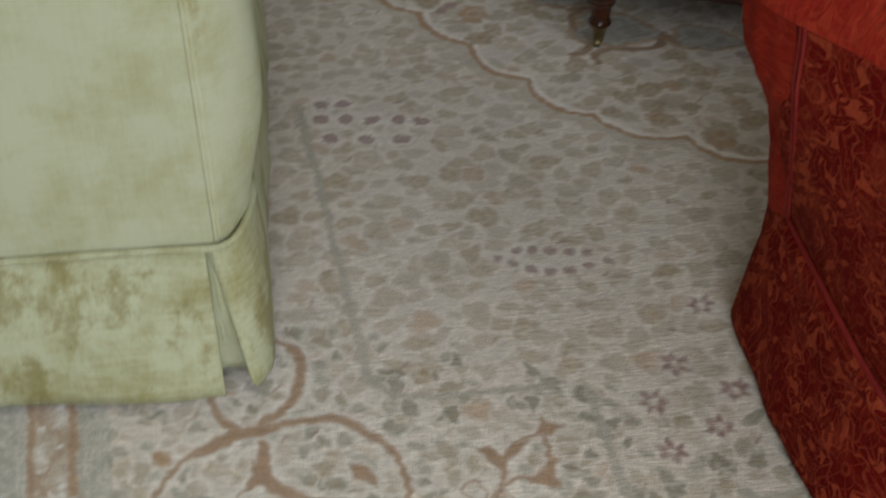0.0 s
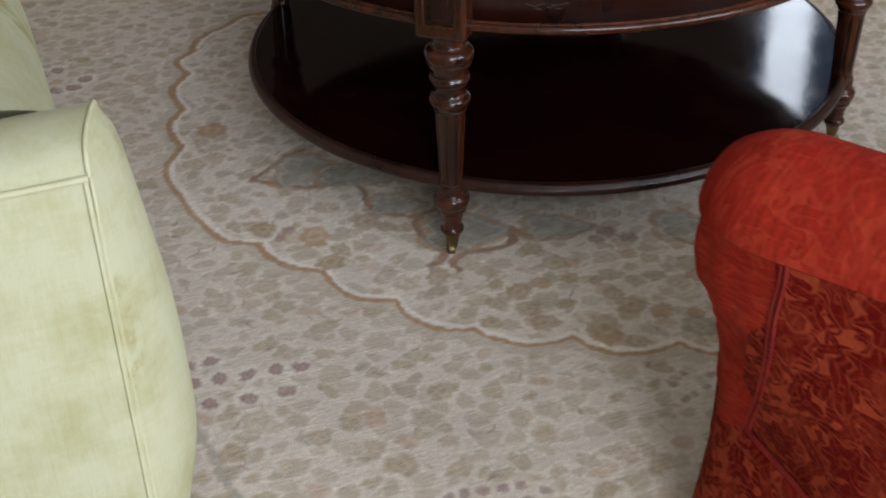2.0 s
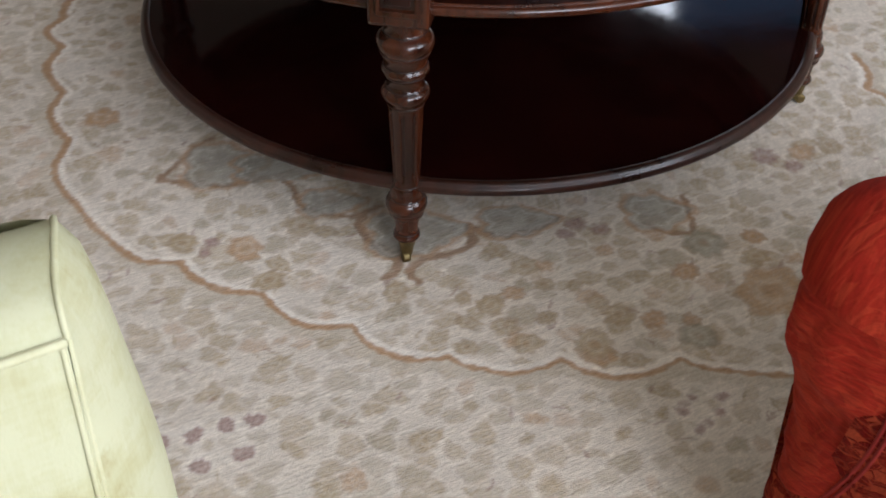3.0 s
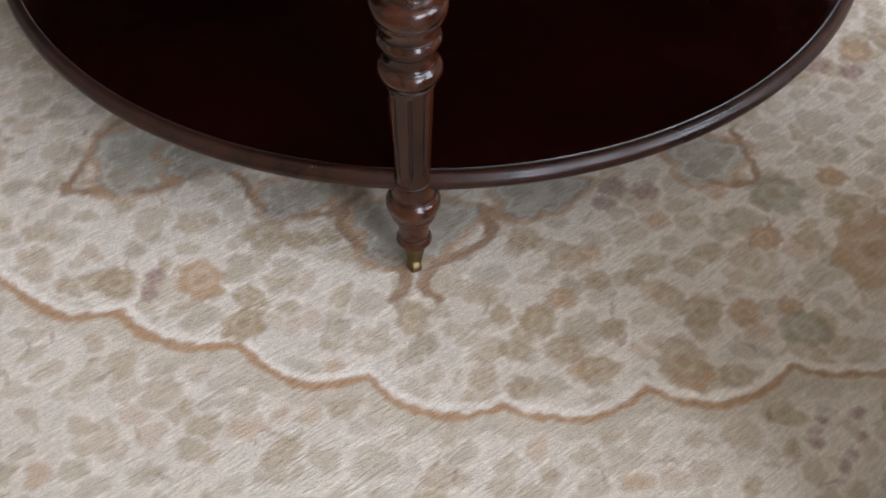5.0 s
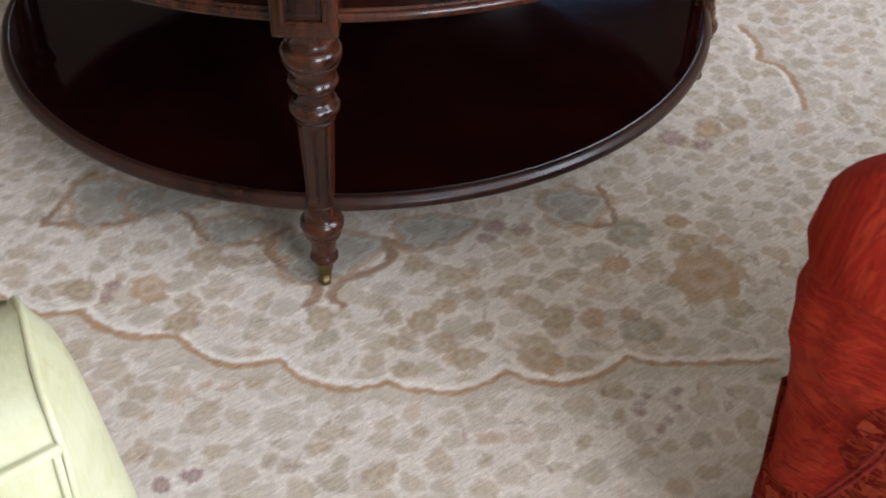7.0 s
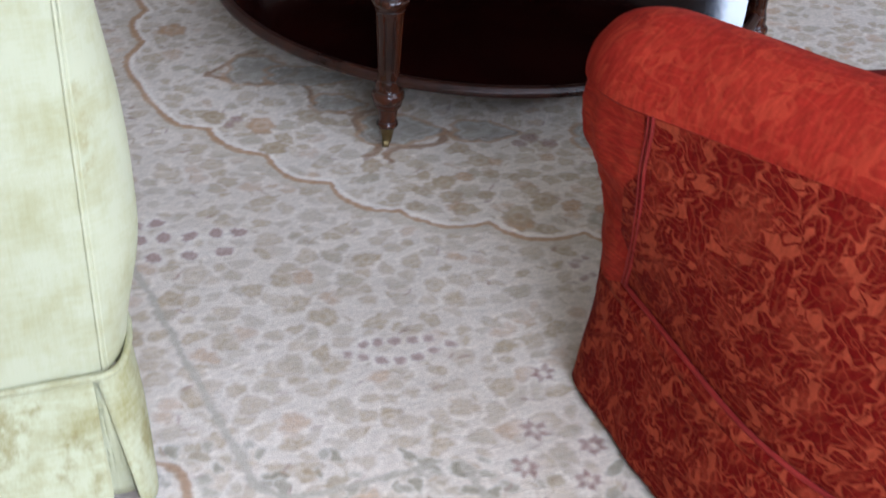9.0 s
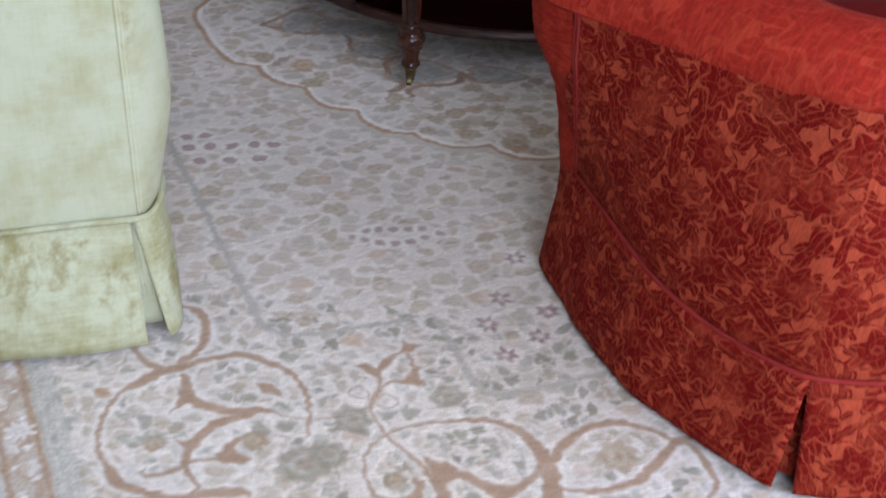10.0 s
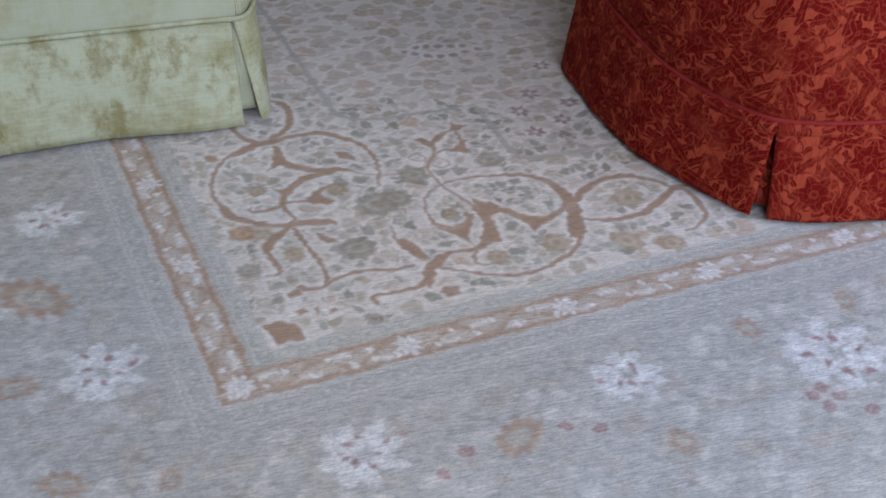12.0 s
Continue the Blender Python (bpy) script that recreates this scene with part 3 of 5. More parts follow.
    def palmette(colour, at, r):
        turn = rng.uniform(0, 6)
        win, d, far = shape_at(*at, r * 0.72, turn, 1.55, 11, 0.16)
        if win:
            ring = soft(d, 0.006) * np.clip((far - 0.30 * r) / (0.15 * r), 0, 1)
            blend(colour, ring * (0.55 + 0.45 * (knots[win] > 0.3)), win, 0.8)
            blend(GREY, soft(far - 0.34 * r, 0.008), win, 0.5)

    # the main border outside the guard stripes
    bottom = Q - (BAND_Q0 + BAND_Q1 * P)
    side_ = P - (BAND_P0 + BAND_P1 * Q)
    inside = np.minimum(bottom, side_)
    blend(GROUND, soft(inside + 0.026, 0.004))
    field = inside > 0.085
    # small broken leaves fill the field and the border grounds
    pitch, rows_ = 0.0365, 106
    for i in range(rows_):
        for j in range(130):
            p = -1.5 + (j + 0.5 * (i % 2)) * pitch + rng.uniform(-0.013, 0.013)
            q = -1.0 + i * pitch * 0.95 + rng.uniform(-0.013, 0.013)
            kind, r, turn = rng.random(), rng.uniform(0.010, 0.0225), rng.normal(-0.2, 0.7)
            low = min(p - BAND_P0, q - BAND_Q0 - BAND_Q1 * p)
            if -0.10 < low < 0.068 or (low > 0 and rng.random() < 0.04):
                continue
            win, d, far = shape_at(p, q, r, turn, rng.uniform(1.05, 1.75), 0, 0, rng.uniform(0, 6))
            if win is None:
                continue
            if low < 0:
                if kind < 0.55:
                    blend(PALE if kind < 0.3 else GREY, soft(d, 0.004), win, 0.26)
                elif kind < 0.62:
                    blend(RUST, soft(d, 0.008), win, 0.25)
                continue
            blend(PALE, soft(d - 0.0050, 0.005), win, 0.68)
            tone = OLIVE if kind < 0.62 else GREY if kind < 0.90 else (0.43, 0.30, 0.19)
            blend(tone, soft(d, 0.0055) * (0.72 + 0.28 * (knots[win] > 0.3)), win, rng.uniform(0.6, 0.95) if math.hypot(p - 1.45, q - 1.75) < 0.87 else rng.uniform(0.55, 0.92))
            blend(FINE, soft(np.abs(d + 0.001) - 0.0010, 0.0026), win, 0.34)
            if kind < 0.6 and r > 0.012:
                blend(CREAM, soft(np.abs(far - r * 0.45) - r * 0.13, 0.004), win, 0.4)
    # the corner of the field is thicker with grey-green leaves
    for _ in range(760):
        p, q, r = rng.uniform(0.07, 0.95), rng.uniform(0.07, 0.75), rng.uniform(0.008, 0.017)
        turn, slim, phase, shade_ = rng.uniform(0, 6), rng.uniform(1.2, 2.2), rng.uniform(0, 6), rng.uniform(0.6, 0.95)
        win, d, far = shape_at(p, q, r, turn, slim, 0, 0, phase)
        if win and q < 0.75 - 0.6 * max(0.0, p - 0.35):
            blend(PALE, soft(d - 0.004, 0.004), win, 0.6)
            blend(GREEN if phase < 4 else GREY, soft(d, 0.003), win, shade_)
    # fine twigs between the leaves
    for _ in range(1500):
        p, q, a = rng.uniform(-0.2, 1.9), rng.uniform(0.05, 2.3), rng.normal(-0.1, 0.9)
        win, d, _ = shape_at(p, q, 0.010, a, 4.5)
        if win and p > 0.08 and q > 0.09:
            blend(OLIVE if rng.random() < 0.75 else MAUVE, soft(d, 0.003), win, 0.5)

    # guard stripes and the rust band with its white blossoms
    def along(line, lo, hi, colour, strength=0.8):
        m = soft(np.maximum(lo - line, line - hi), 0.0025)
        if line is bottom:
            m = m * (side_ > lo)
        else:
            m = m * (bottom > lo)
        blend(colour, m, None, strength)

    for line in (bottom, side_):
        run = P if line is bottom else Q
        along(line, -0.075, -0.026, (0.385, 0.365, 0.315), 0.7)
        along(line, 0.028, 0.062, (0.36, 0.345, 0.285), 0.8)
        for at in (-0.072, -0.064, -0.036, -0.030, 0.038, 0.052, 0.058):
            along(line, at - 0.0012, at + 0.0012, PALE, 0.45)
        # little hooks in the guards
        for mid, wide in ((-0.051, 0.010), (0.047, 0.006)):
            hook = soft(np.abs(line - mid - 0.5 * wide * np.sin(run * 210)) - 0.0028, 0.003)
            both = (side_ > mid) if line is bottom else (bottom > mid)
            blend(PALE, hook * both * (np.sin(run * 420) > -0.5), None, 0.32)
        along(line, -0.026, 0.028, (0.40, 0.325, 0.245), 0.75)
        for at in (-0.0225, 0.0235):
            along(line, at - 0.0042, at + 0.0042, RUST, 0.85 if line is side_ else 0.7)
        both = ((side_ > -0.02) if line is bottom else (bottom > -0.02)) * (np.abs(line) < 0.026)
        vine = soft(np.abs(line - 0.014 * np.sin(run * 62)) - 0.0052, 0.004)
        blend(RUST, vine * both, None, 0.6)
        curl = soft(np.abs(line + 0.012 * np.sin(run * 62 + 0.6)) - 0.0048, 0.004) * (np.sin(run * 124) > -0.3)
        blend(WHITE, curl * both, None, 0.6)
    for k in range(7):
        for line_no in (0, 1):
            t = 0.015 + 0.2415 * k + (0.047 if k and line_no else 0.0)
            at = (t, BAND_Q0 + BAND_Q1 * t) if line_no == 0 else (BAND_P0 + BAND_P1 * t + 0.004, t)
            if k and line_no and t > 0.9:
                continue
            win, d, far = shape_at(*at, 0.0180, 0.2, 1.0, 8, 0.24)
            if win:
                blend(RUST, soft(d - 0.006, 0.004), win, 0.5)
                blend(WHITE, soft(d, 0.003), win, 0.7)
                blend(OLIVE, soft(np.abs(far - 0.0055) - 0.001, 0.002), win, 0.5)
    # a pale petal on either side of each turn of the vine
    for k in range(64):
        for line_no in (0, 1):
            t, side_of = 0.055 + 0.0302 * k, 0.0105 * (1 if k % 2 else -1)
            at = (t, BAND_Q0 + BAND_Q1 * t + side_of) if line_no == 0 else (BAND_P0 + BAND_P1 * t + side_of, t)
            win, d, far = shape_at(*at, 0.0068, 0.5 + (0 if line_no else 1.57), 1.5)
            if win:
                blend(WHITE, soft(d, 0.003), win, 0.75)
                blend(RUST, soft(np.abs(d - 0.002) - 0.001, 0.002), win, 0.5)
    # a lone leaf-edged flower inside each large scroll
    for at in ((0.307, 0.411), (0.462, 0.281)):
        win, d, far = shape_at(*at, 0.016, 0.3, 1.0, 8, 0.2)
        if win:
            blend(GREY, soft(d, 0.003), win, 0.9)
            blend(MAUVE, soft(np.abs(d + 0.002) - 0.001, 0.002), win, 0.5)
            blend(PALE, soft(far - 0.005, 0.003), win, 0.8)

    # scrolls, medallion outline and blossoms
    stroke(FAINT, 0.0098, 0.0098, (0.402, 1.237), (0.397, 0.94), (0.391, 0.72), (0.389, 0.643))
    stroke(FAINT, 0.0100, 0.0060, (0.389, 0.643), (0.424, 0.604), (0.52, 0.588), (0.61, 0.580))
    stroke(FAINT, 0.0098, 0.0098, (0.631, 0.565), (0.626, 0.49), (0.622, 0.40), (0.636, 0.376))
    stroke(FAINT, 0.0110, 0.0070, (0.636, 0.376), (0.70, 0.366), (0.811, 0.362))
    stroke(OUTLINE, 0.0121, 0.0121, (0.812, 2.216), (0.858, 2.266), (0.918, 2.289))
    stroke(OUTLINE, 0.0121, 0.0121, (0.918, 2.289), (0.973, 2.317), (1.035, 2.302))
    stroke(OUTLINE, 0.0121, 0.0121, (0.819, 2.209), (0.767, 2.177), (0.767, 2.113))
    stroke(OUTLINE, 0.0116, 0.0116, (0.767, 2.113), (0.715, 2.062), (0.703, 1.972))
    stroke(OUTLINE, 0.0110, 0.0110, (0.703, 1.972), (0.657, 1.92), (0.651, 1.836))
    stroke(OUTLINE, 0.0096, 0.0096, (0.651, 1.836), (0.599, 1.776), (0.589, 1.69), (0.588, 1.603), (0.601, 1.512), (0.646, 1.469))
    stroke(OUTLINE, 0.0090, 0.0090, (0.643, 1.471), (0.645, 1.431), (0.662, 1.385), (0.7, 1.347))
    stroke(OUTLINE, 0.0086, 0.0086, (0.7, 1.347), (0.699, 1.308), (0.71, 1.26), (0.759, 1.221))
    stroke(OUTLINE, 0.0068, 0.0068, (0.762, 1.221), (0.757, 1.187), (0.768, 1.146), (0.797, 1.113), (0.825, 1.101))
    stroke(OUTLINE, 0.0068, 0.0068, (0.825, 1.101), (0.834, 1.074), (0.86, 1.037), (0.897, 1.015), (0.937, 1.011))
    stroke(OUTLINE, 0.0070, 0.0070, (0.937, 1.011), (0.947, 0.978), (0.968, 0.947), (1.006, 0.926), (1.058, 0.92))
    stroke(OUTLINE, 0.0065, 0.0065, (1.055, 0.92), (1.073, 0.889), (1.112, 0.848), (1.149, 0.814), (1.182, 0.785))
    stroke(OUTLINE, 0.0093, 0.0093, (1.849, 1.279), (1.82, 1.226), (1.78, 1.197))
    stroke(OUTLINE, 0.0089, 0.0089, (1.777, 1.194), (1.78, 1.15), (1.737, 1.094), (1.697, 1.061))
    stroke(FINE, 0.0118, 0.0084, (0.714, 1.662), (0.733, 1.638), (0.767, 1.611), (0.782, 1.59), (0.827, 1.576), (0.862, 1.559))
    stroke(FINE, 0.0081, 0.0097, (0.861, 1.558), (0.862, 1.525), (0.849, 1.487), (0.862, 1.447), (0.894, 1.417), (0.939, 1.41))
    stroke(FINE, 0.0079, 0.0079, (0.714, 1.662), (0.751, 1.678), (0.798, 1.704), (0.837, 1.712))
    stroke(FINE, 0.0094, 0.0109, (0.914, 1.41), (0.892, 1.397), (0.881, 1.36), (0.887, 1.323), (0.887, 1.296), (0.872, 1.276), (0.851, 1.275))
    stroke(FINE, 0.0109, 0.0094, (1.011, 1.294), (0.993, 1.264), (0.954, 1.263), (0.925, 1.273), (0.894, 1.269), (0.882, 1.259), (0.883, 1.238))
    stroke(FINE, 0.0097, 0.0065, (1.014, 1.297), (1.023, 1.267), (1.052, 1.243), (1.098, 1.233), (1.132, 1.236))
    stroke(FINE, 0.0069, 0.0069, (1.216, 1.153), (1.226, 1.125), (1.253, 1.098), (1.274, 1.111), (1.3, 1.144), (1.313, 1.167))
    lay_strokes()
    ribbon(RUST, (0.371, 0.398, 0.0045), (0.386, 0.425, 0.0054), (0.396, 0.468, 0.0072), (0.396, 0.508, 0.0090), (0.388, 0.538, 0.0108), (0.367, 0.567, 0.0126), (0.344, 0.587, 0.0126), (0.321, 0.596, 0.0126), (0.291, 0.599, 0.0117), (0.265, 0.595, 0.0144), (0.240, 0.596, 0.0180), (0.213, 0.591, 0.0180), (0.191, 0.582, 0.0144), (0.178, 0.578, 0.0090))
    ribbon(RUST, (0.178, 0.578, 0.0072), (0.158, 0.565, 0.0072), (0.139, 0.539, 0.0063), (0.125, 0.507, 0.0063), (0.118, 0.474, 0.0063), (0.119, 0.443, 0.0090), (0.124, 0.409, 0.0162), (0.140, 0.386, 0.0144), (0.161, 0.367, 0.0108), (0.184, 0.353, 0.0126), (0.209, 0.344, 0.0144), (0.235, 0.339, 0.0162), (0.264, 0.328, 0.0126), (0.268, 0.321, 0.0036))
    ribbon(RUST, (0.291, 0.739, 0.0072), (0.313, 0.710, 0.0126), (0.315, 0.678, 0.0144), (0.302, 0.640, 0.0126), (0.282, 0.617, 0.0126), (0.258, 0.605, 0.0126))
    ribbon(RUST, (0.204, 0.677, 0.0126), (0.208, 0.655, 0.0126), (0.214, 0.627, 0.0108), (0.228, 0.605, 0.0108), (0.244, 0.594, 0.0126))
    ribbon(RUST, (0.255, 0.574, 0.0126), (0.250, 0.550, 0.0162), (0.251, 0.525, 0.0198), (0.268, 0.501, 0.0162), (0.295, 0.480, 0.0144), (0.329, 0.466, 0.0126), (0.348, 0.456, 0.0054))
    ribbon(RUST, (0.329, 0.464, 0.0072), (0.290, 0.465, 0.0162), (0.264, 0.461, 0.0180), (0.243, 0.448, 0.0144), (0.224, 0.429, 0.0144), (0.212, 0.407, 0.0108), (0.209, 0.391, 0.0108), (0.212, 0.376, 0.0090), (0.215, 0.357, 0.0072), (0.204, 0.350, 0.0072))
    ribbon(RUST, (0.213, 0.403, 0.0081), (0.199, 0.398, 0.0081), (0.180, 0.396, 0.0072), (0.163, 0.400, 0.0054), (0.156, 0.410, 0.0045), (0.163, 0.416, 0.0036))
    ribbon(RUST, (0.214, 0.410, 0.0072), (0.234, 0.403, 0.0072), (0.255, 0.396, 0.0090), (0.275, 0.384, 0.0126), (0.288, 0.382, 0.0072))
    ribbon(RUST, (0.347, 0.454, 0.0036), (0.376, 0.431, 0.0036), (0.411, 0.418, 0.0036), (0.451, 0.416, 0.0036), (0.471, 0.419, 0.0045))
    ribbon(RUST, (0.200, 0.343, 0.0090), (0.186, 0.329, 0.0108), (0.169, 0.320, 0.0162), (0.153, 0.306, 0.0180), (0.148, 0.284, 0.0126), (0.153, 0.258, 0.0090), (0.152, 0.236, 0.0072), (0.139, 0.229, 0.0054), (0.127, 0.232, 0.0045))
    ribbon(RUST, (0.205, 0.333, 0.0090), (0.207, 0.299, 0.0090), (0.209, 0.266, 0.0081), (0.212, 0.238, 0.0081), (0.211, 0.210, 0.0072), (0.207, 0.190, 0.0072), (0.196, 0.175, 0.0072), (0.173, 0.177, 0.0090), (0.164, 0.189, 0.0072))
    ribbon(RUST, (0.202, 0.177, 0.0054), (0.225, 0.187, 0.0072), (0.253, 0.190, 0.0063), (0.278, 0.185, 0.0063), (0.309, 0.172, 0.0072), (0.336, 0.173, 0.0090))
    ribbon(RUST, (0.340, 0.130, 0.0126), (0.323, 0.122, 0.0090), (0.301, 0.121, 0.0090), (0.279, 0.123, 0.0081), (0.262, 0.125, 0.0072), (0.252, 0.121, 0.0072), (0.254, 0.108, 0.0090))
    ribbon(RUST, (0.339, 0.232, 0.0045), (0.342, 0.258, 0.0045), (0.346, 0.281, 0.0045))
    ribbon(RUST, (0.372, 0.150, 0.0054), (0.400, 0.130, 0.0063), (0.427, 0.109, 0.0072), (0.457, 0.094, 0.0072), (0.486, 0.087, 0.0072), (0.521, 0.091, 0.0072), (0.556, 0.102, 0.0072), (0.584, 0.117, 0.0072), (0.605, 0.138, 0.0072))
    ribbon(RUST, (0.395, 0.179, 0.0108), (0.413, 0.179, 0.0090), (0.430, 0.174, 0.0090), (0.449, 0.178, 0.0090), (0.466, 0.197, 0.0081), (0.482, 0.224, 0.0081), (0.487, 0.247, 0.0081), (0.488, 0.276, 0.0072), (0.485, 0.300, 0.0063), (0.476, 0.326, 0.0045), (0.467, 0.349, 0.0045), (0.464, 0.377, 0.0045), (0.465, 0.401, 0.0045), (0.469, 0.418, 0.0054), (0.482, 0.432, 0.0054), (0.499, 0.451, 0.0054), (0.519, 0.454, 0.0054), (0.542, 0.445, 0.0054))
    ribbon(RUST, (0.513, 0.276, 0.0144), (0.526, 0.253, 0.0126), (0.543, 0.225, 0.0144), (0.560, 0.211, 0.0180), (0.583, 0.206, 0.0144), (0.608, 0.215, 0.0108), (0.628, 0.227, 0.0090))
    ribbon(RUST, (0.457, 0.357, 0.0036), (0.488, 0.363, 0.0045), (0.528, 0.359, 0.0054), (0.564, 0.349, 0.0072), (0.600, 0.336, 0.0090), (0.621, 0.316, 0.0126), (0.634, 0.292, 0.0162), (0.637, 0.259, 0.0198), (0.635, 0.228, 0.0216), (0.626, 0.196, 0.0216), (0.614, 0.171, 0.0234), (0.603, 0.147, 0.0198))
    ribbon(RUST, (0.648, 0.231, 0.0126), (0.668, 0.250, 0.0144), (0.691, 0.262, 0.0144), (0.717, 0.270, 0.0126), (0.748, 0.268, 0.0117), (0.777, 0.254, 0.0099), (0.797, 0.232, 0.0090), (0.809, 0.208, 0.0081))
    ribbon(RUST, (0.628, 0.187, 0.0072), (0.646, 0.173, 0.0072), (0.669, 0.161, 0.0090), (0.697, 0.156, 0.0108), (0.731, 0.160, 0.0144), (0.767, 0.175, 0.0162), (0.793, 0.191, 0.0144), (0.816, 0.202, 0.0126), (0.832, 0.202, 0.0090))
    ribbon(RUST, (0.826, 0.201, 0.0072), (0.829, 0.172, 0.0108), (0.825, 0.144, 0.0126), (0.820, 0.118, 0.0090), (0.796, 0.097, 0.0054), (0.765, 0.090, 0.0045))
    ribbon(RUST, (0.456, 0.358, 0.0036), (0.435, 0.339, 0.0045), (0.418, 0.311, 0.0045), (0.411, 0.279, 0.0054), (0.415, 0.255, 0.0072), (0.432, 0.241, 0.0090), (0.451, 0.240, 0.0090), (0.466, 0.251, 0.0090), (0.469, 0.267, 0.0054))
    ribbon(RUST, (0.469, 0.418, 0.0054), (0.485, 0.441, 0.0054), (0.498, 0.459, 0.0054), (0.506, 0.482, 0.0054), (0.526, 0.504, 0.0054), (0.555, 0.509, 0.0054), (0.556, 0.481, 0.0054), (0.555, 0.461, 0.0054))
    ribbon(RUST, (0.470, 0.437, 0.0027), (0.457, 0.443, 0.0027), (0.453, 0.458, 0.0027), (0.469, 0.463, 0.0027), (0.476, 0.445, 0.0027), (0.471, 0.423, 0.0036))
    ribbon(RUST, (0.495, 0.441, 0.0027), (0.480, 0.423, 0.0027), (0.484, 0.410, 0.0027), (0.498, 0.408, 0.0027), (0.508, 0.415, 0.0027), (0.500, 0.434, 0.0027), (0.491, 0.436, 0.0027))
    ribbon(RUST, (0.442, 0.170, 0.0054), (0.431, 0.156, 0.0063), (0.431, 0.140, 0.0045), (0.440, 0.131, 0.0036))
    blot(RUST, (0.239, 0.554), (0.247, 0.537), (0.249, 0.517), (0.236, 0.513), (0.219, 0.507), (0.231, 0.519), (0.237, 0.530))
    blot(RUST, (0.209, 0.457), (0.224, 0.443), (0.238, 0.450), (0.238, 0.428), (0.221, 0.421), (0.215, 0.432))
    blot(RUST, (0.300, 0.427), (0.286, 0.428), (0.268, 0.419), (0.259, 0.410), (0.250, 0.409), (0.256, 0.397), (0.272, 0.385), (0.282, 0.377), (0.291, 0.383), (0.279, 0.396), (0.277, 0.408), (0.287, 0.417))
    blot(RUST, (0.170, 0.451), (0.185, 0.454), (0.193, 0.442), (0.181, 0.440))
    blot(RUST, (0.133, 0.591), (0.143, 0.593), (0.153, 0.581), (0.153, 0.571), (0.141, 0.574))
    blot(RUST, (0.342, 0.521), (0.355, 0.519), (0.366, 0.495), (0.366, 0.481), (0.352, 0.495), (0.343, 0.501))
    blot(RUST, (0.396, 0.182), (0.382, 0.181), (0.364, 0.173), (0.350, 0.159), (0.333, 0.128), (0.337, 0.112), (0.348, 0.122), (0.363, 0.146), (0.382, 0.161), (0.400, 0.174))
    blot(RUST, (0.338, 0.243), (0.352, 0.242), (0.362, 0.222), (0.365, 0.196), (0.367, 0.175), (0.355, 0.183), (0.344, 0.201), (0.336, 0.220))
    blot(RUST, (0.496, 0.304), (0.510, 0.281), (0.513, 0.265), (0.535, 0.249), (0.501, 0.245), (0.499, 0.216), (0.492, 0.194), (0.486, 0.172), (0.472, 0.181), (0.458, 0.168), (0.442, 0.170), (0.461, 0.199), (0.481, 0.224), (0.488, 0.255), (0.492, 0.280))
    blot(RUST, (0.540, 0.219), (0.583, 0.197), (0.566, 0.193), (0.546, 0.178), (0.546, 0.196))
    blot(RUST, (0.631, 0.238), (0.650, 0.236), (0.644, 0.206), (0.628, 0.178), (0.617, 0.149), (0.605, 0.138), (0.589, 0.144), (0.599, 0.174), (0.616, 0.201), (0.617, 0.218))
    blot(RUST, (0.408, 0.251), (0.431, 0.237), (0.450, 0.237), (0.470, 0.263), (0.479, 0.262), (0.462, 0.232), (0.445, 0.206), (0.445, 0.176), (0.438, 0.201), (0.424, 0.223))
    blot(RUST, (0.480, 0.509), (0.495, 0.507), (0.507, 0.492), (0.526, 0.504), (0.543, 0.505), (0.508, 0.481), (0.499, 0.459), (0.494, 0.481), (0.490, 0.495))
    blot(RUST, (0.567, 0.540), (0.568, 0.524), (0.589, 0.516), (0.566, 0.504), (0.551, 0.511))
    blot(RUST, (0.557, 0.477), (0.568, 0.472), (0.555, 0.457), (0.556, 0.430), (0.534, 0.440), (0.522, 0.449), (0.545, 0.459))
    blot(RUST, (0.084, 0.124), (0.106, 0.128), (0.129, 0.113), (0.133, 0.100), (0.132, 0.073), (0.105, 0.078), (0.092, 0.075), (0.093, 0.090), (0.093, 0.107))
    blot(RUST, (0.139, 0.139), (0.155, 0.139), (0.156, 0.128), (0.142, 0.124))
    blot(RUST, (0.140, 0.181), (0.162, 0.184), (0.162, 0.169), (0.144, 0.168))
    blot(RUST, (0.166, 0.134), (0.174, 0.138), (0.172, 0.125), (0.163, 0.112))
    blot(RUST, (0.184, 0.123), (0.196, 0.122), (0.196, 0.112), (0.184, 0.111))
    blot(RUST, (0.357, 0.106), (0.378, 0.102), (0.377, 0.080), (0.359, 0.081), (0.350, 0.096))
    blot(RUST, (0.110, 0.362), (0.128, 0.362), (0.144, 0.342), (0.131, 0.327), (0.113, 0.344))
    blot(RUST, (0.239, 0.292), (0.253, 0.287), (0.255, 0.273), (0.240, 0.277))
    blot(RUST, (0.234, 0.309), (0.250, 0.292), (0.241, 0.280), (0.231, 0.289))
    lay_ribbons()
    # these lobes carry some of the table's shade in their dye
    lobe(LOBE, (0.806, 1.64), 0.057, 0.056)
    lobe(LOBE, (0.885, 1.462), 0.044, 0.031)
    lobe(LOBE, (0.939, 1.333), 0.067, 0.051)
    lobe(LOBE, (1.074, 1.265), 0.054, 0.035)
    lobe(LOBE, (1.251, 1.161), 0.046, 0.042)
    lobe(LOBE, (0.88, 1.581), 0.079, 0.037)
    rosette(OLIVE, (0.823, 1.44), 0.023)
    rosette(OLIVE, (0.844, 1.408), 0.015)
    rosette(RUST, (0.732, 1.443), 0.029)
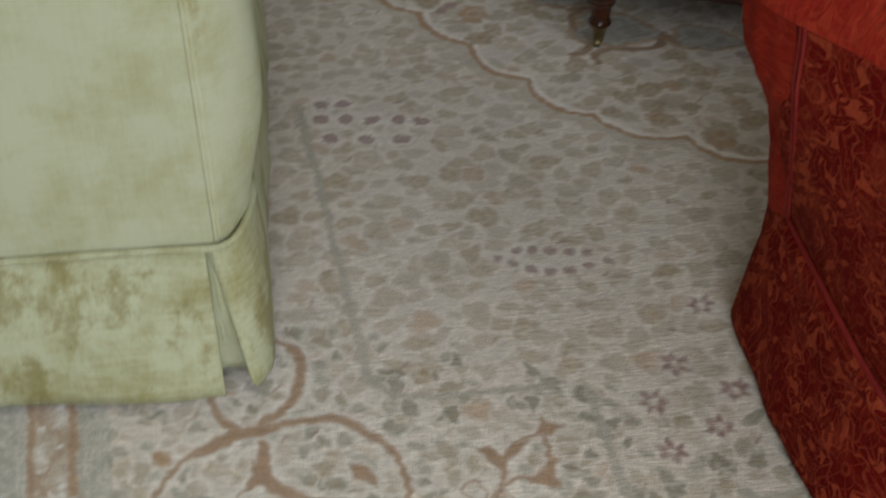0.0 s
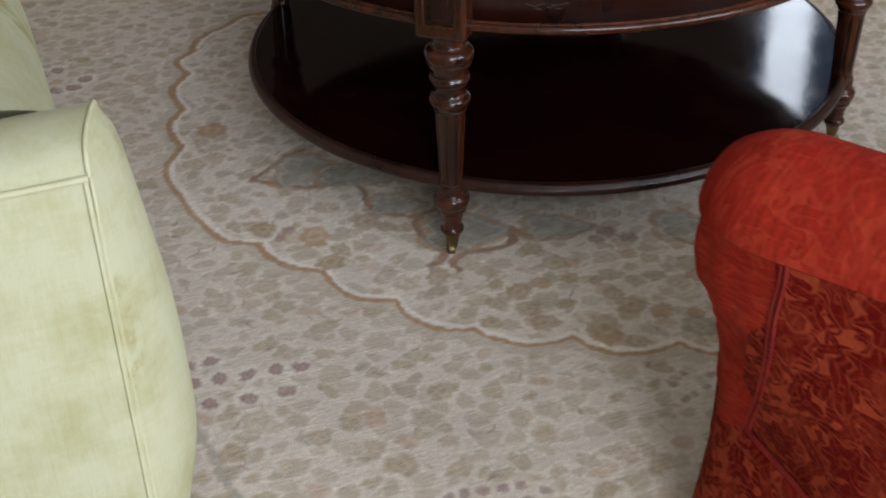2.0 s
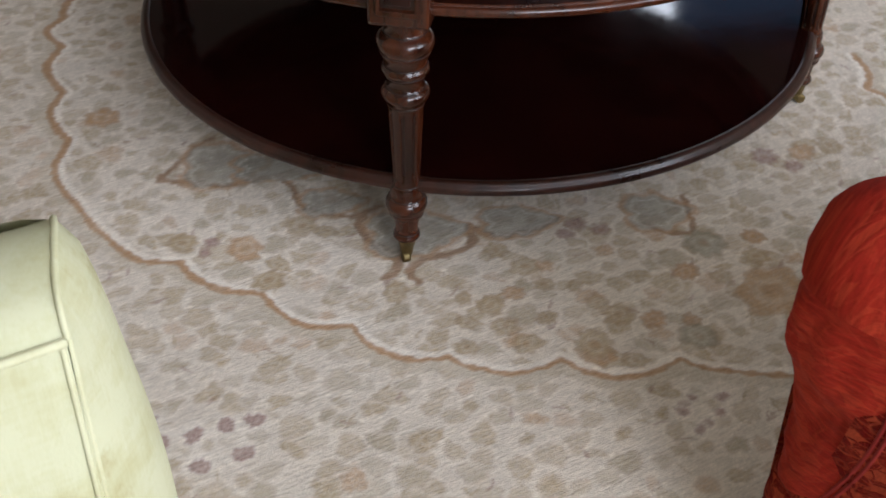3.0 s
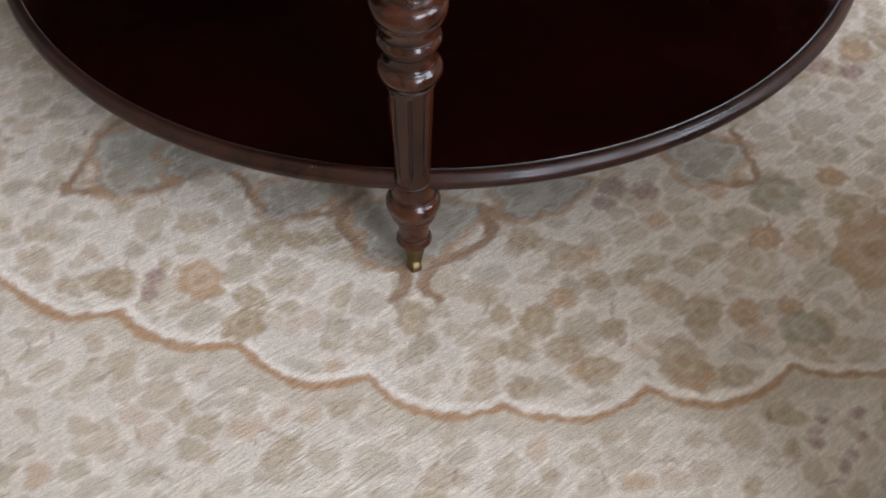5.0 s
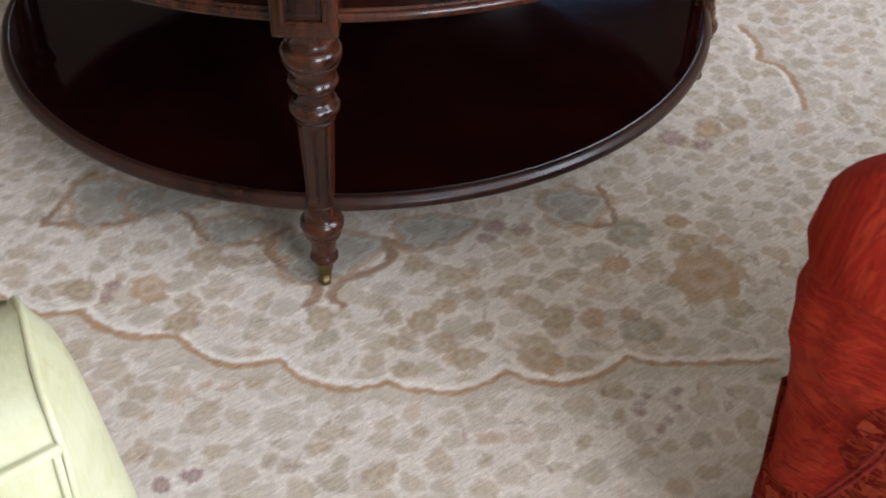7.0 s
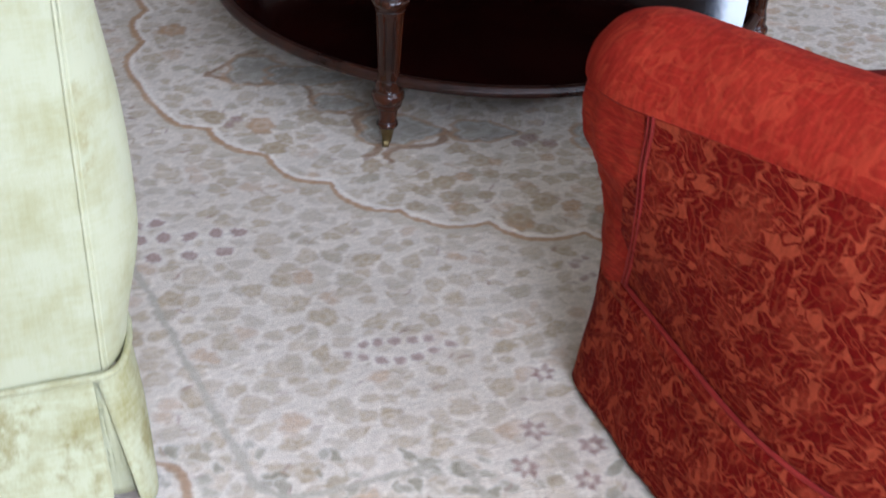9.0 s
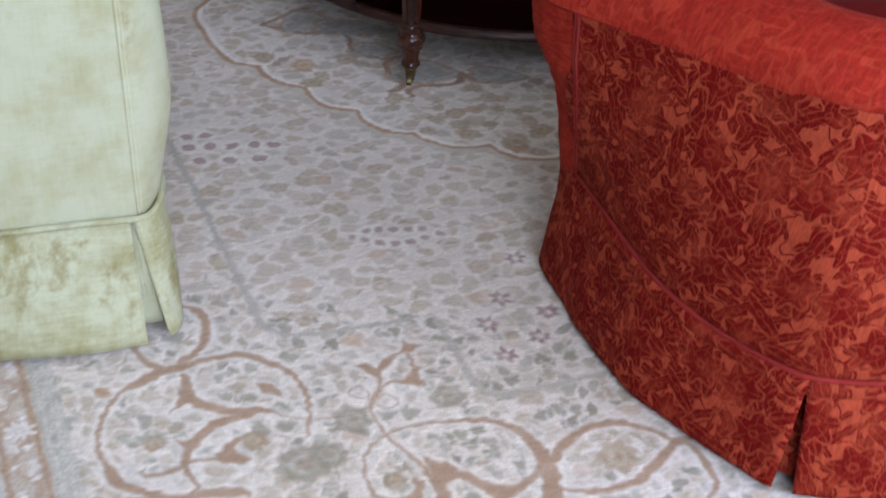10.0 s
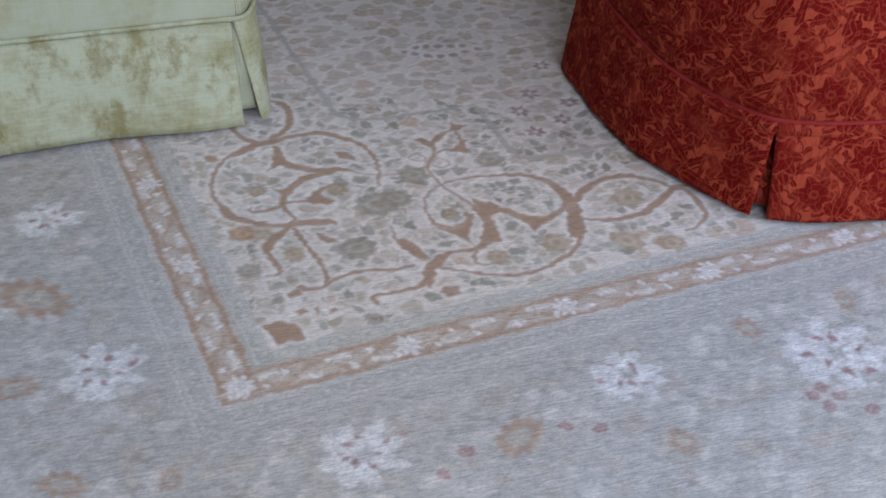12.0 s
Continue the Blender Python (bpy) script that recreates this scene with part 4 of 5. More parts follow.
    rosette(OLIVE, (0.722, 1.364), 0.022)
    rosette(OLIVE, (0.668, 1.506), 0.020)
    rosette(OLIVE, (1.019, 1.18), 0.022)
    rosette(RUST, (1.041, 1.164), 0.012)
    rosette(OLIVE, (1.01, 1.232), 0.017)
    rosette(RUST, (0.97, 1.147), 0.016)
    rosette(OLIVE, (1.015, 1.135), 0.013)
    rosette(OLIVE, (1.047, 1.108), 0.012)
    rosette(OLIVE, (0.91, 1.177), 0.013)
    rosette(OLIVE, (0.93, 1.145), 0.018)
    rosette(OLIVE, (0.883, 1.138), 0.015)
    rosette(OLIVE, (0.919, 1.102), 0.017)
    rosette(OLIVE, (0.856, 1.1), 0.015)
    rosette(OLIVE, (0.974, 1.082), 0.014)
    rosette(OLIVE, (0.921, 1.06), 0.018)
    rosette(RUST, (0.98, 0.991), 0.023)
    rosette(OLIVE, (0.989, 1.007), 0.025)
    rosette(OLIVE, (1.009, 0.954), 0.016)
    rosette(RUST, (1.084, 0.996), 0.017)
    rosette(RUST, (1.122, 0.965), 0.012)
    rosette(GREEN, (1.107, 0.938), 0.025)
    rosette(RUST, (1.189, 1.04), 0.017)
    rosette(OLIVE, (1.22, 1.003), 0.014)
    rosette(GREEN, (1.255, 1.069), 0.029)
    rosette(BRONZE, (1.253, 0.94), 0.054)
    rosette(RUST, (1.323, 1.037), 0.016)
    rosette(RUST, (1.543, 1.135), 0.021)
    rosette(MAUVE, (1.488, 1.162), 0.021)
    rosette(MAUVE, (1.503, 1.119), 0.016)
    rosette(OLIVE, (1.592, 1.123), 0.021)
    rosette(OLIVE, (1.292, 1.004), 0.018)
    rosette(OLIVE, (1.053, 1.03), 0.019)
    rosette(OLIVE, (1.047, 1.064), 0.014)
    rosette(MAUVE, (1.11, 1.202), 0.012)
    rosette(MAUVE, (1.14, 1.209), 0.014)
    rosette(MAUVE, (1.159, 1.18), 0.013)
    rosette(OLIVE, (0.845, 1.242), 0.020)
    rosette(MAUVE, (0.701, 1.482), 0.011)
    rosette(MAUVE, (0.683, 1.468), 0.010)
    rosette(RUST, (0.722, 1.865), 0.027)
    rosette(GREEN, (0.35, 0.346), 0.036)
    rosette(GREEN, (0.384, 0.352), 0.025)
    rosette(GREEN, (0.277, 0.246), 0.027)
    rosette(GREEN, (0.573, 0.398), 0.025)
    rosette(OLIVE, (0.151, 0.345), 0.023)
    rosette(GREEN, (0.109, 0.255), 0.017)
    rosette(GREEN, (0.437, 0.404), 0.028)
    rosette(OLIVE, (0.728, 0.206), 0.028)
    rosette(OLIVE, (0.562, 0.14), 0.024)
    rosette(OLIVE, (0.184, 0.269), 0.015)
    rosette(OLIVE, (0.666, 0.103), 0.026)
    rosette(OLIVE, (0.726, 0.07), 0.021)
    rosette(RUST, (0.126, 0.351), 0.019)
    rosette(RUST, (0.145, 0.581), 0.010)
    rosette(GREEN, (0.235, 0.078), 0.013)
    rosette(OLIVE, (0.306, 0.413), 0.017)
    rosette(OLIVE, (0.443, 0.274), 0.014)
    rosette(OLIVE, (0.463, 0.142), 0.017)
    rosette(OLIVE, (0.186, 0.455), 0.015)
    dots(MAUVE, 0.0066, (0.624, 0.826), (0.644, 0.821), (0.665, 0.815), (0.688, 0.804), (0.711, 0.798), (0.595, 0.816), (0.611, 0.8), (0.63, 0.783), (0.652, 0.773), (0.677, 0.77), (0.704, 0.773), (0.732, 0.774))
    dots(MAUVE, 0.0102, (0.43, 1.195), (0.466, 1.186), (0.503, 1.174), (0.542, 1.164), (0.573, 1.152), (0.435, 1.143), (0.485, 1.127), (0.535, 1.114), (0.439, 1.236), (0.468, 1.228))
    dots(MAUVE, 0.0059, (1.003, 0.862), (1.019, 0.864), (0.992, 0.855), (1.05, 0.844), (1.028, 0.825), (1.003, 0.823), (0.987, 0.822))
    dots(MAUVE, 0.0131, (0.484, 2.264), (0.518, 2.263), (0.548, 2.268), (0.488, 2.217), (0.522, 2.181), (0.555, 2.176), (0.585, 2.2), (0.443, 2.217), (0.46, 2.192))
    sprigs(MAUVE, 0.0171, (0.695, 0.525), (0.743, 0.576), (0.753, 0.47), (0.688, 0.45), (0.794, 0.519), (0.813, 0.665))
    leaf_spray(WHITE, (-0.139, 0.115), 0.074)
    leaf_spray(WHITE, (-0.14, 0.506), 0.064)
    leaf_spray(WHITE, (0.122, -0.166), 0.071)
    leaf_spray(WHITE, (0.502, -0.17), 0.065)
    leaf_spray(WHITE, (0.791, -0.243), 0.094)
    palmette(RUST, (-0.192, 0.311), 0.080)
    palmette(RUST, (0.316, -0.217), 0.054)
    palmette(RUST, (0.503, -0.304), 0.033)
    palmette(RUST, (-0.106, -0.114), 0.028)
    palmette(RUST, (0.712, -0.149), 0.033)
    palmette(RUST, (0.879, -0.15), 0.030)
    palmette(RUST, (-0.226, -0.072), 0.043)
    palmette(RUST, (-0.253, 0.127), 0.047)
    dots(MAUVE, 0.0086, (0.243, -0.213), (0.379, -0.221), (0.42, -0.243), (0.708, -0.301), (0.715, -0.328), (0.742, -0.316), (0.729, -0.292), (0.764, -0.352), (0.201, -0.238), halo=0.15)

    # yarn lots: bands of paler and darker wool across the weft, and the speckle of single knots
    band = 0.5 * waves(14, 6, 31) + 0.5 * np.sin(Q * 55 + 2.0 * waves(6, 5, 33))
    dye *= (1 + 0.035 * band)[..., None]
    fleck = np.clip(waves(150, 9, 41) * 0.5 + waves(330, 9, 42) * 0.5, -1.2, 1.2)
    dye *= (1 + (0.035 + 0.085 * (inside < -0.09)) * fleck)[..., None]
    dye *= (1 + (0.16 + 0.10 * (inside < 0.06)) * (knots - 0.5))[..., None]
    tint = waves(5, 6, 35)
    dye *= np.stack([1 + 0.015 * tint, 1 + 0.0 * tint, 1 - 0.03 * tint], -1)
    return np.clip(dye, 0.02, 0.85)

x0, y0, x1, y1, top = ROOM
# unseen room shell; its pale walls and ceiling are there for fill light
wall_with_window("wall_east", "unseen cream wall added to bounce light, with a wide window", (x1, y0, 0), (0, 1, 0), y1 - y0, top, (0.25, 2.55, 0.8, 3.15), cream_plaster)
# north wall kept dark so that the polished shelf reflects little
wall_with_window("wall_north", "dark brown wall for the shelf to reflect, with a tall window", (x1, y1, 0), (-1, 0, 0), x1 - x0, top, (1.0, 2.1, 0.3, 2.35), plaster)
wall_with_window("wall_west", "unseen cream wall added to bounce light", (x0, y1, 0), (0, -1, 0), y1 - y0, top, (0, 0, 0, 0), cream_plaster)
wall_with_window("wall_south", "unseen cream wall added to bounce light, with a wide window", (x0, y0, 0), (1, 0, 0), x1 - x0, top, (3.9, 5.95, 0.8, 3.15), cream_plaster)
tagged(part("floor", box((x0, y0, -0.2), (x1, y1, -0.014)), boards, None, smooth=False), "brown oak floor under a large rug", "floor", kind="structure")
tagged(part("ceiling", box((x0, y0, top), (x1, y1, top + 0.2)), white_paint, None, smooth=False), "unseen white ceiling added to bounce light", "ceiling", kind="structure")

tagged(part("backdrop", box((-1.0, 7.0, -0.5), (6.0, 7.3, 2.3)), hedge_leaf, None, smooth=False), "clipped green garden hedge outside the window", "hedge", kind="structure")


# ---------------------------------------------------------------- the rug
def axis(stops):
    """Grid lines from rows of (start, end, step)."""
    out = []
    for a, b, s in stops:
        n = max(1, round((b - a) / s))
        out += [a + (b - a) * k / n for k in range(n)]
    return np.array(out + [stops[-1][1]])


gx = axis([(-2.4, -1.05, 0.05), (-1.05, 1.25, RUG_STEP), (1.25, 2.6, 0.05)])
gy = axis([(-3.2, -1.85, 0.05), (-1.85, 0.1, RUG_STEP), (0.1, 1.15, 0.006), (1.15, 2.6, 0.05)])
GX, GY = np.meshgrid(gx, gy)
dye = rug_pattern(GX, GY)
rows_n, cols_n = GX.shape
me = bpy.data.meshes.new("rug")
me.vertices.add(GX.size)
me.vertices.foreach_set("co", np.stack([GX, GY, np.zeros_like(GX)], -1).astype(np.float32).ravel())
idx = np.arange(GX.size).reshape(rows_n, cols_n)
quads = np.stack([idx[:-1, :-1], idx[:-1, 1:], idx[1:, 1:], idx[1:, :-1]], -1).reshape(-1, 4)
me.loops.add(quads.size)
me.loops.foreach_set("vertex_index", quads.astype(np.int32).ravel())
me.polygons.add(len(quads))
me.polygons.foreach_set("loop_start", np.arange(0, quads.size, 4, dtype=np.int32))
me.update(calc_edges=True)
layer = me.attributes.new("dye", "FLOAT_COLOR", "POINT")
layer.data.foreach_set("color", np.concatenate([dye, np.ones((*dye.shape[:2], 1))], -1).astype(np.float32).ravel())
me.materials.append(rug_wool)
rug = tagged(new("rug", me), "cream wool rug with faded olive and rust floral medallion", "rug")
part("backing", box((gx[0], gy[0], -0.0135), (gx[-1], gy[-1], -0.003)), boards, rug, smooth=False)


# ---------------------------------------------------------------- the coffee table
TABLE = (0.178, 0.500)
LEG_R, SCUFF_AT = math.hypot(*TABLE), -1.697
table = tagged(empty("coffee_table", pose(*TABLE, 0)), "round dark mahogany coffee table with lower shelf on brass-tipped legs", "table")
part("shelf", lathe([(0.30, 0.1215), (0.527, 0.1215), (0.5285, 0.1235), (0.5285, 0.1375), (0.527, 0.1385), (0.5262, 0.1385), (0.525, 0.1385), (0.30, 0.1385)], 160), wood_shelf, table, "dark polished round shelf")
NOSING = [(0.527, 0.1195), (0.536, 0.1195), (0.5395, 0.121), (0.5412, 0.1245), (0.5412, 0.129), (0.5395, 0.1325), (0.5375, 0.134), (0.5368, 0.1352), (0.535, 0.1372), (0.531, 0.1385), (0.527, 0.1388)]
part("shelf_edge", hoop(NOSING), wood_nosing, table, "rounded red-brown shelf moulding")
part("apron", ring_band(0.505, 0.538, 0.392, 0.492, 160), wood_apron, table, "red-brown veneered curved apron")
part("apron_bead", ring_band(0.530, 0.541, 0.384, 0.400, 160, 0.007), wood_leg, table)
# unseen matt linings, added to keep bright reflections off the shelf
part("matt_baffle", lathe([(0.30, 0.4885), (0.504, 0.4885), (0.504, 0.4915), (0.30, 0.4915)], 96), wood_raw, table, "unseen matt board added to dull the shelf reflection")
part("matt_baffle_ring", hoop([(0.5025, 0.388), (0.5045, 0.388), (0.5045, 0.488), (0.5025, 0.488)]), wood_raw, table)
part("tabletop", lathe([(0.3, 0.492), (0.560, 0.492), (0.572, 0.497), (0.576, 0.505), (0.572, 0.513), (0.560, 0.518), (0.556, 0.518), (0.55, 0.518), (0.3, 0.518)], 160), wood_shelf, table)


def smooth01(x, a, b):
    t = min(max((x - a) / (b - a), 0.0), 1.0)
    return t * t * (3 - 2 * t)


def fluted(r, z, a):
    if 0.142 < z < 0.249:
        end = min(1.0, (z - 0.142) / 0.008, (0.249 - z) / 0.008)
        groove = smooth01(math.cos(8 * a), 0.45, 0.85)
        return r - 0.0048 * groove * max(0.0, end)
    return r


def table_leg(parent, angle):
    c, s = math.cos(angle), math.sin(angle)
    base = pose(LEG_R * c, LEG_R * s, 0, 0, 0, math.degrees(angle))
    profile = [(0.0120, 0.038), (0.0165, 0.0395), (0.0185, 0.043), (0.0182, 0.047), (0.0155, 0.050), (0.0152, 0.056), (0.0165, 0.066), (0.0180, 0.074), (0.0182, 0.0775),
               (0.0225, 0.079), (0.0240, 0.0835), (0.0232, 0.0875), (0.0255, 0.090), (0.0278, 0.0955), (0.0278, 0.102), (0.0255, 0.1065), (0.0218, 0.109), (0.0212, 0.117), (0.0218, 0.123), (0.0205, 0.127), (0.0190, 0.131), (0.0186, 0.137)]
    profile += [(0.0178 + 0.0050 * k / 20, 0.140 + 0.110 * k / 20) for k in range(21)]
    profile += [(0.0232, 0.254), (0.0255, 0.2575), (0.0262, 0.2605), (0.0290, 0.263), (0.0308, 0.2675), (0.0308, 0.2715), (0.0285, 0.2765), (0.0245, 0.279), (0.0236, 0.284), (0.0240, 0.290), (0.0255, 0.2945),
                (0.0262, 0.2955), (0.0258, 0.2975), (0.0285, 0.2995), (0.0303, 0.303), (0.0298, 0.3068), (0.0272, 0.3095), (0.0266, 0.3125), (0.0274, 0.317), (0.0300, 0.323), (0.0322, 0.328), (0.0318, 0.3305),
                (0.0342, 0.3335), (0.0357, 0.339), (0.0357, 0.345), (0.0338, 0.350), (0.0300, 0.353), (0.0262, 0.3555), (0.0246, 0.360), (0.0250, 0.368), (0.0275, 0.374), (0.0275, 0.380)]
    leg = part("leg", lathe(profile, 144, fluted), wood_leg, parent, "turned and fluted mahogany leg")
    leg.matrix_local = base
    # dark rings that paint the shade into the turned necks
    for z, r in ((0.0495, 0.0153), (0.0780, 0.0180), (0.0880, 0.0230), (0.1085, 0.0216), (0.1300, 0.0190), (0.2545, 0.0232), (0.2780, 0.0244), (0.2975, 0.0257), (0.3105, 0.0266), (0.3308, 0.0316), (0.3560, 0.0254)):
        part("groove_shade", tube([Vector((r * math.cos(q), r * math.sin(q), z)) for q in [math.pi * k / 24 for k in range(48)]], 0.0015, 6, True), recess_shade, leg)
    # dark strips along the flute bottoms, standing in for their shade
    for k in range(8):
        a = math.pi / 4 * k
        cut = box((0.0, -0.0020, 0.150), (0.0012, 0.0020, 0.241), 0.0005)
        for v in cut.verts:
            v.co.x += 0.0178 + 0.0050 * (v.co.z - 0.14) / 0.110 - 0.0046
        bmesh.ops.transform(cut, matrix=pose(0, 0, 0, 0, 0, math.degrees(a)), verts=cut.verts[:])
        part("flute_shade", cut, recess_shade, leg)
    part("ferrule", lathe([(0.0062, 0.0075), (0.0072, 0.009), (0.0082, 0.0125), (0.0078, 0.0135), (0.0125, 0.035), (0.0132, 0.0355), (0.0134, 0.0385), (0.011, 0.0395)], 32), brass, leg, "tapered aged brass ferrule")
    wheel = lathe([(0.004, -0.005), (0.0075, -0.005), (0.008, -0.003), (0.008, 0.003), (0.0075, 0.005), (0.004, 0.005)], 24)
    bmesh.ops.transform(wheel, matrix=pose(0.006, 0, 0.0082, 90, 0, 30), verts=wheel.verts[:])
    part("caster", wheel, brass, leg)
    part("block", box((-0.044, -0.0375, 0.378), (0.040, 0.0375, 0.492), 0.006), wood_leg, leg, "square block with a sunk panel")
    part("sunk_panel", box((0.030, -0.0215, 0.404), (0.0405, 0.0215, 0.484), 0.001), recess_shade, leg)
    for y0_, y1_, z0_, z1_ in ((-0.0265, -0.0205, 0.398, 0.488), (0.0205, 0.0265, 0.398, 0.488), (-0.0265, 0.0265, 0.394, 0.402)):
        part("moulding", box((0.036, y0_, z0_), (0.0445, y1_, z1_), 0.002), wood_leg, leg)
    part("panel_face", box((0.0385, -0.0155, 0.409), (0.0435, 0.0155, 0.482), 0.002), wood_apron, leg)


# pale scuffs on the veneer, close together
for k, (turn_, z, long) in enumerate(((0.0, 0.427, 0.010), (0.016, 0.425, 0.006), (0.031, 0.428, 0.012), (0.052, 0.424, 0.007), (0.066, 0.427, 0.010), (0.088, 0.429, 0.014), (0.024, 0.421, 0.008), (0.075, 0.422, 0.009))):
    mark = box((0.5375, -long / 2, -0.0009), (0.5384, long / 2, 0.0009), 0.0003)
    bmesh.ops.transform(mark, matrix=pose(0, 0, 0, 0, 0, math.degrees(SCUFF_AT + turn_)) @ pose(0, 0, z, (k % 3 - 1) * 14, 0, 0), verts=mark.verts[:])
    part("scuff", mark, scuffed, table, "pale scuff mark")

first = math.atan2(-TABLE[1], -TABLE[0])
for k in range(4):
    table_leg(table, first + k * math.pi / 2)


# ---------------------------------------------------------------- the green armchair
GU, GW, GO = Vector((-0.934, -0.358, 0)), Vector((-0.358, 0.934, 0)), Vector((-0.277, -0.884, 0))


def gp(u, w, z):
    return GO + GU * u + GW * w + Vector((0, 0, z))


G_WIDE, G_DEEP = 0.78, 0.80
green = tagged(empty("green_armchair", Matrix.Translation(GO)), "pale chartreuse velvet armchair with welted seams and skirt", "armchair")
UNDO = Matrix.Translation(-GO)


def green_part(name, bm, mat, label="", smooth=True):
    bmesh.ops.transform(bm, matrix=UNDO, verts=bm.verts[:])
    return part(name, bm, mat, green, label, smooth)


OVER = [(0.0655, 0.629), (0.074, 0.642), (0.090, 0.650), (0.112, 0.6545), (0.134, 0.6545), (0.153, 0.649), (0.169, 0.635), (0.182, 0.614), (0.187, 0.59), (0.198, 0.52), (0.205, 0.42)]


def band_end(w):
    return -0.013 - 0.022 * smooth01(w, 0.06, 0.17)


def green_arm_top(w):
    """The upper edge of the side: along the end of the top band, then down to the arm."""
    if w < 0.169:
        for (w0, z0), (w1, z1) in zip(OVER, OVER[1:]):
            if w <= w1:
                return z0 + (z1 - z0) * max(0.0, (w - w0) / (w1 - w0))
    return 0.635 - 0.0435 * smooth01(w, 0.169, 0.26)


def green_side(w, z, w_edge):
    """How far the side stands past the back corner: a soft swell behind the arm, drawn in at the top and along the arm."""
    swell = 0.062 * math.sin(math.pi / 2 * min(max((w - 0.047) / 0.068, 0.0), 1.0)) ** 0.8 * (1 - 0.85 * smooth01(w, 0.13, 0.30)) * (0.64 + 0.36 * smooth01(z, 0.19, 0.34)) * (0.72 + 0.28 * math.sin(math.pi * smooth01(z, 0.05, 0.66)))
    u = -0.012 - swell
    edge = band_end(w_edge) + 0.12 * smooth01(w_edge, 0.169, 0.24)
    t = min(max((z - green_arm_top(w_edge) + 0.15) / 0.15, 0.0), 1.0)
    return u + (edge - u) * (1 - math.sqrt(1 - t * t))


# outside back: a taut panel, slightly crowned
rows = []
for k in range(25):
    z = 0.190 + 0.438 * k / 24
    row = []
    for i in range(49):
        u = -0.012 + (G_WIDE + 0.012) * i / 48
        crown = 0.012 * math.sin(math.pi * k / 24) * math.sin(math.pi * i / 48)
        w = 0.047 + 0.018 * k / 24 - crown + 0.0025 * noise.noise((u * 9, z * 7, 3)) * smooth01(i, 0, 5)
        row.append(gp(u, w, z))
    rows.append(row)
green_part("outside_back", sheet(rows), green_velvet)
# top band of the back, curving over to the inside
rows = []
for w, z in OVER:
    rows.append([gp(-0.013 - 0.022 * smooth01(w, 0.06, 0.17) + (G_WIDE + 0.03) * i / 40, w, z + 0.003 * noise.noise((i * 0.3, w * 20, 1))) for i in range(41)])
green_part("top_band", sheet(rows), green_velvet)
# sides with the arms, from the back corner forwards
for mirror in (0, 1):
    rows = []
    for k in range(25):
        row = []
        for i in range(41):
            w = 0.047 + (G_DEEP - 0.047) * (i / 40) ** 1.5
            hi = green_arm_top(0.0655 + (w - 0.047) * 0.975)
            z = 0.190 + (hi - 0.190) * k / 24
            lean = 0.047 + 0.018 * (z - 0.19) / 0.438
            set_back = lean + (w - 0.047) * (G_DEEP - lean) / (G_DEEP - 0.047)
            u = green_side(w, z, set_back)
            u += 0.003 * noise.noise((w * 6, z * 8, 9)) * smooth01(i, 0, 6)
            w = set_back
            row.append(gp(G_WIDE - u if mirror else u, w, z))
        rows.append(row if mirror else row[::-1])
    green_part("side_panel", sheet(rows), green_rubbed)
    rows = []
    for a in range(9):
        q = math.pi / 2 * a / 8
        row = []
        for i in range(31):
            w = 0.16 + (G_DEEP - 0.16) * i / 30
            u = 0.080 * smooth01(w, 0.16, 0.24) + 0.12 * (a / 8)
            row.append(gp(G_WIDE - u if mirror else u, w, green_arm_top(w) + 0.012 * math.sin(2 * q) - (0.20 if a == 8 else 0)))
        rows.append(row)
    green_part("arm_top", sheet(rows), green_velvet)
    # a double welt down the corner
    for out, back in ((0.0092, 0.0468), (0.0142, 0.0488)):
        edge = [gp(G_WIDE + out if mirror else -out, back + 0.018 * k / 30 + 0.0006 * noise.noise((k * 0.5, out * 90, 2)), 0.19 + 0.438 * k / 30) for k in range(31)]
        green_part("welt", tube(edge, 0.0019), green_piping)
    edge = [gp((G_WIDE - u if mirror else u), w, z - 0.0005) for u, w, z in ((-0.013 - 0.022 * smooth01(w, 0.06, 0.17), w, z) for w, z in OVER[:7])]
    green_part("welt", tube(spline(edge, 24), 0.0024), green_piping)
green_part("welt", tube([gp(-0.012 + (G_WIDE + 0.024) * i / 60, 0.0635 - 0.012 * math.sin(math.pi * i / 60) ** 0.5 * 0.1, 0.629) for i in range(61)], 0.0030), green_piping)
# welt above the skirt, round the back corner and along the side
line = [gp(0.5 * G_WIDE, 0.042, 0.190), gp(0.10, 0.042, 0.190), gp(0.02, 0.040, 0.190), gp(-0.011, 0.0400, 0.190), gp(-0.028, 0.050, 0.192), gp(-0.041, 0.074, 0.197), gp(-0.048, 0.115, 0.199), gp(-0.046, 0.15, 0.200), gp(-0.030, 0.36, 0.200), gp(-0.026, G_DEEP, 0.200)]
green_part("welt", tube(spline(line, 120), 0.0046), green_crushed_shaded)
line = [gp(G_WIDE - u, w, z) for u, w, z in ((0.5 * G_WIDE, 0.042, 0.190), (0.10, 0.042, 0.190), (0.02, 0.040, 0.190), (-0.011, 0.0400, 0.190), (-0.028, 0.050, 0.192), (-0.041, 0.074, 0.197), (-0.048, 0.115, 0.199), (-0.046, 0.15, 0.200), (-0.030, 0.36, 0.200), (-0.026, G_DEEP, 0.200))]
green_part("welt", tube(spline(line, 100), 0.0046), green_crushed_shaded)


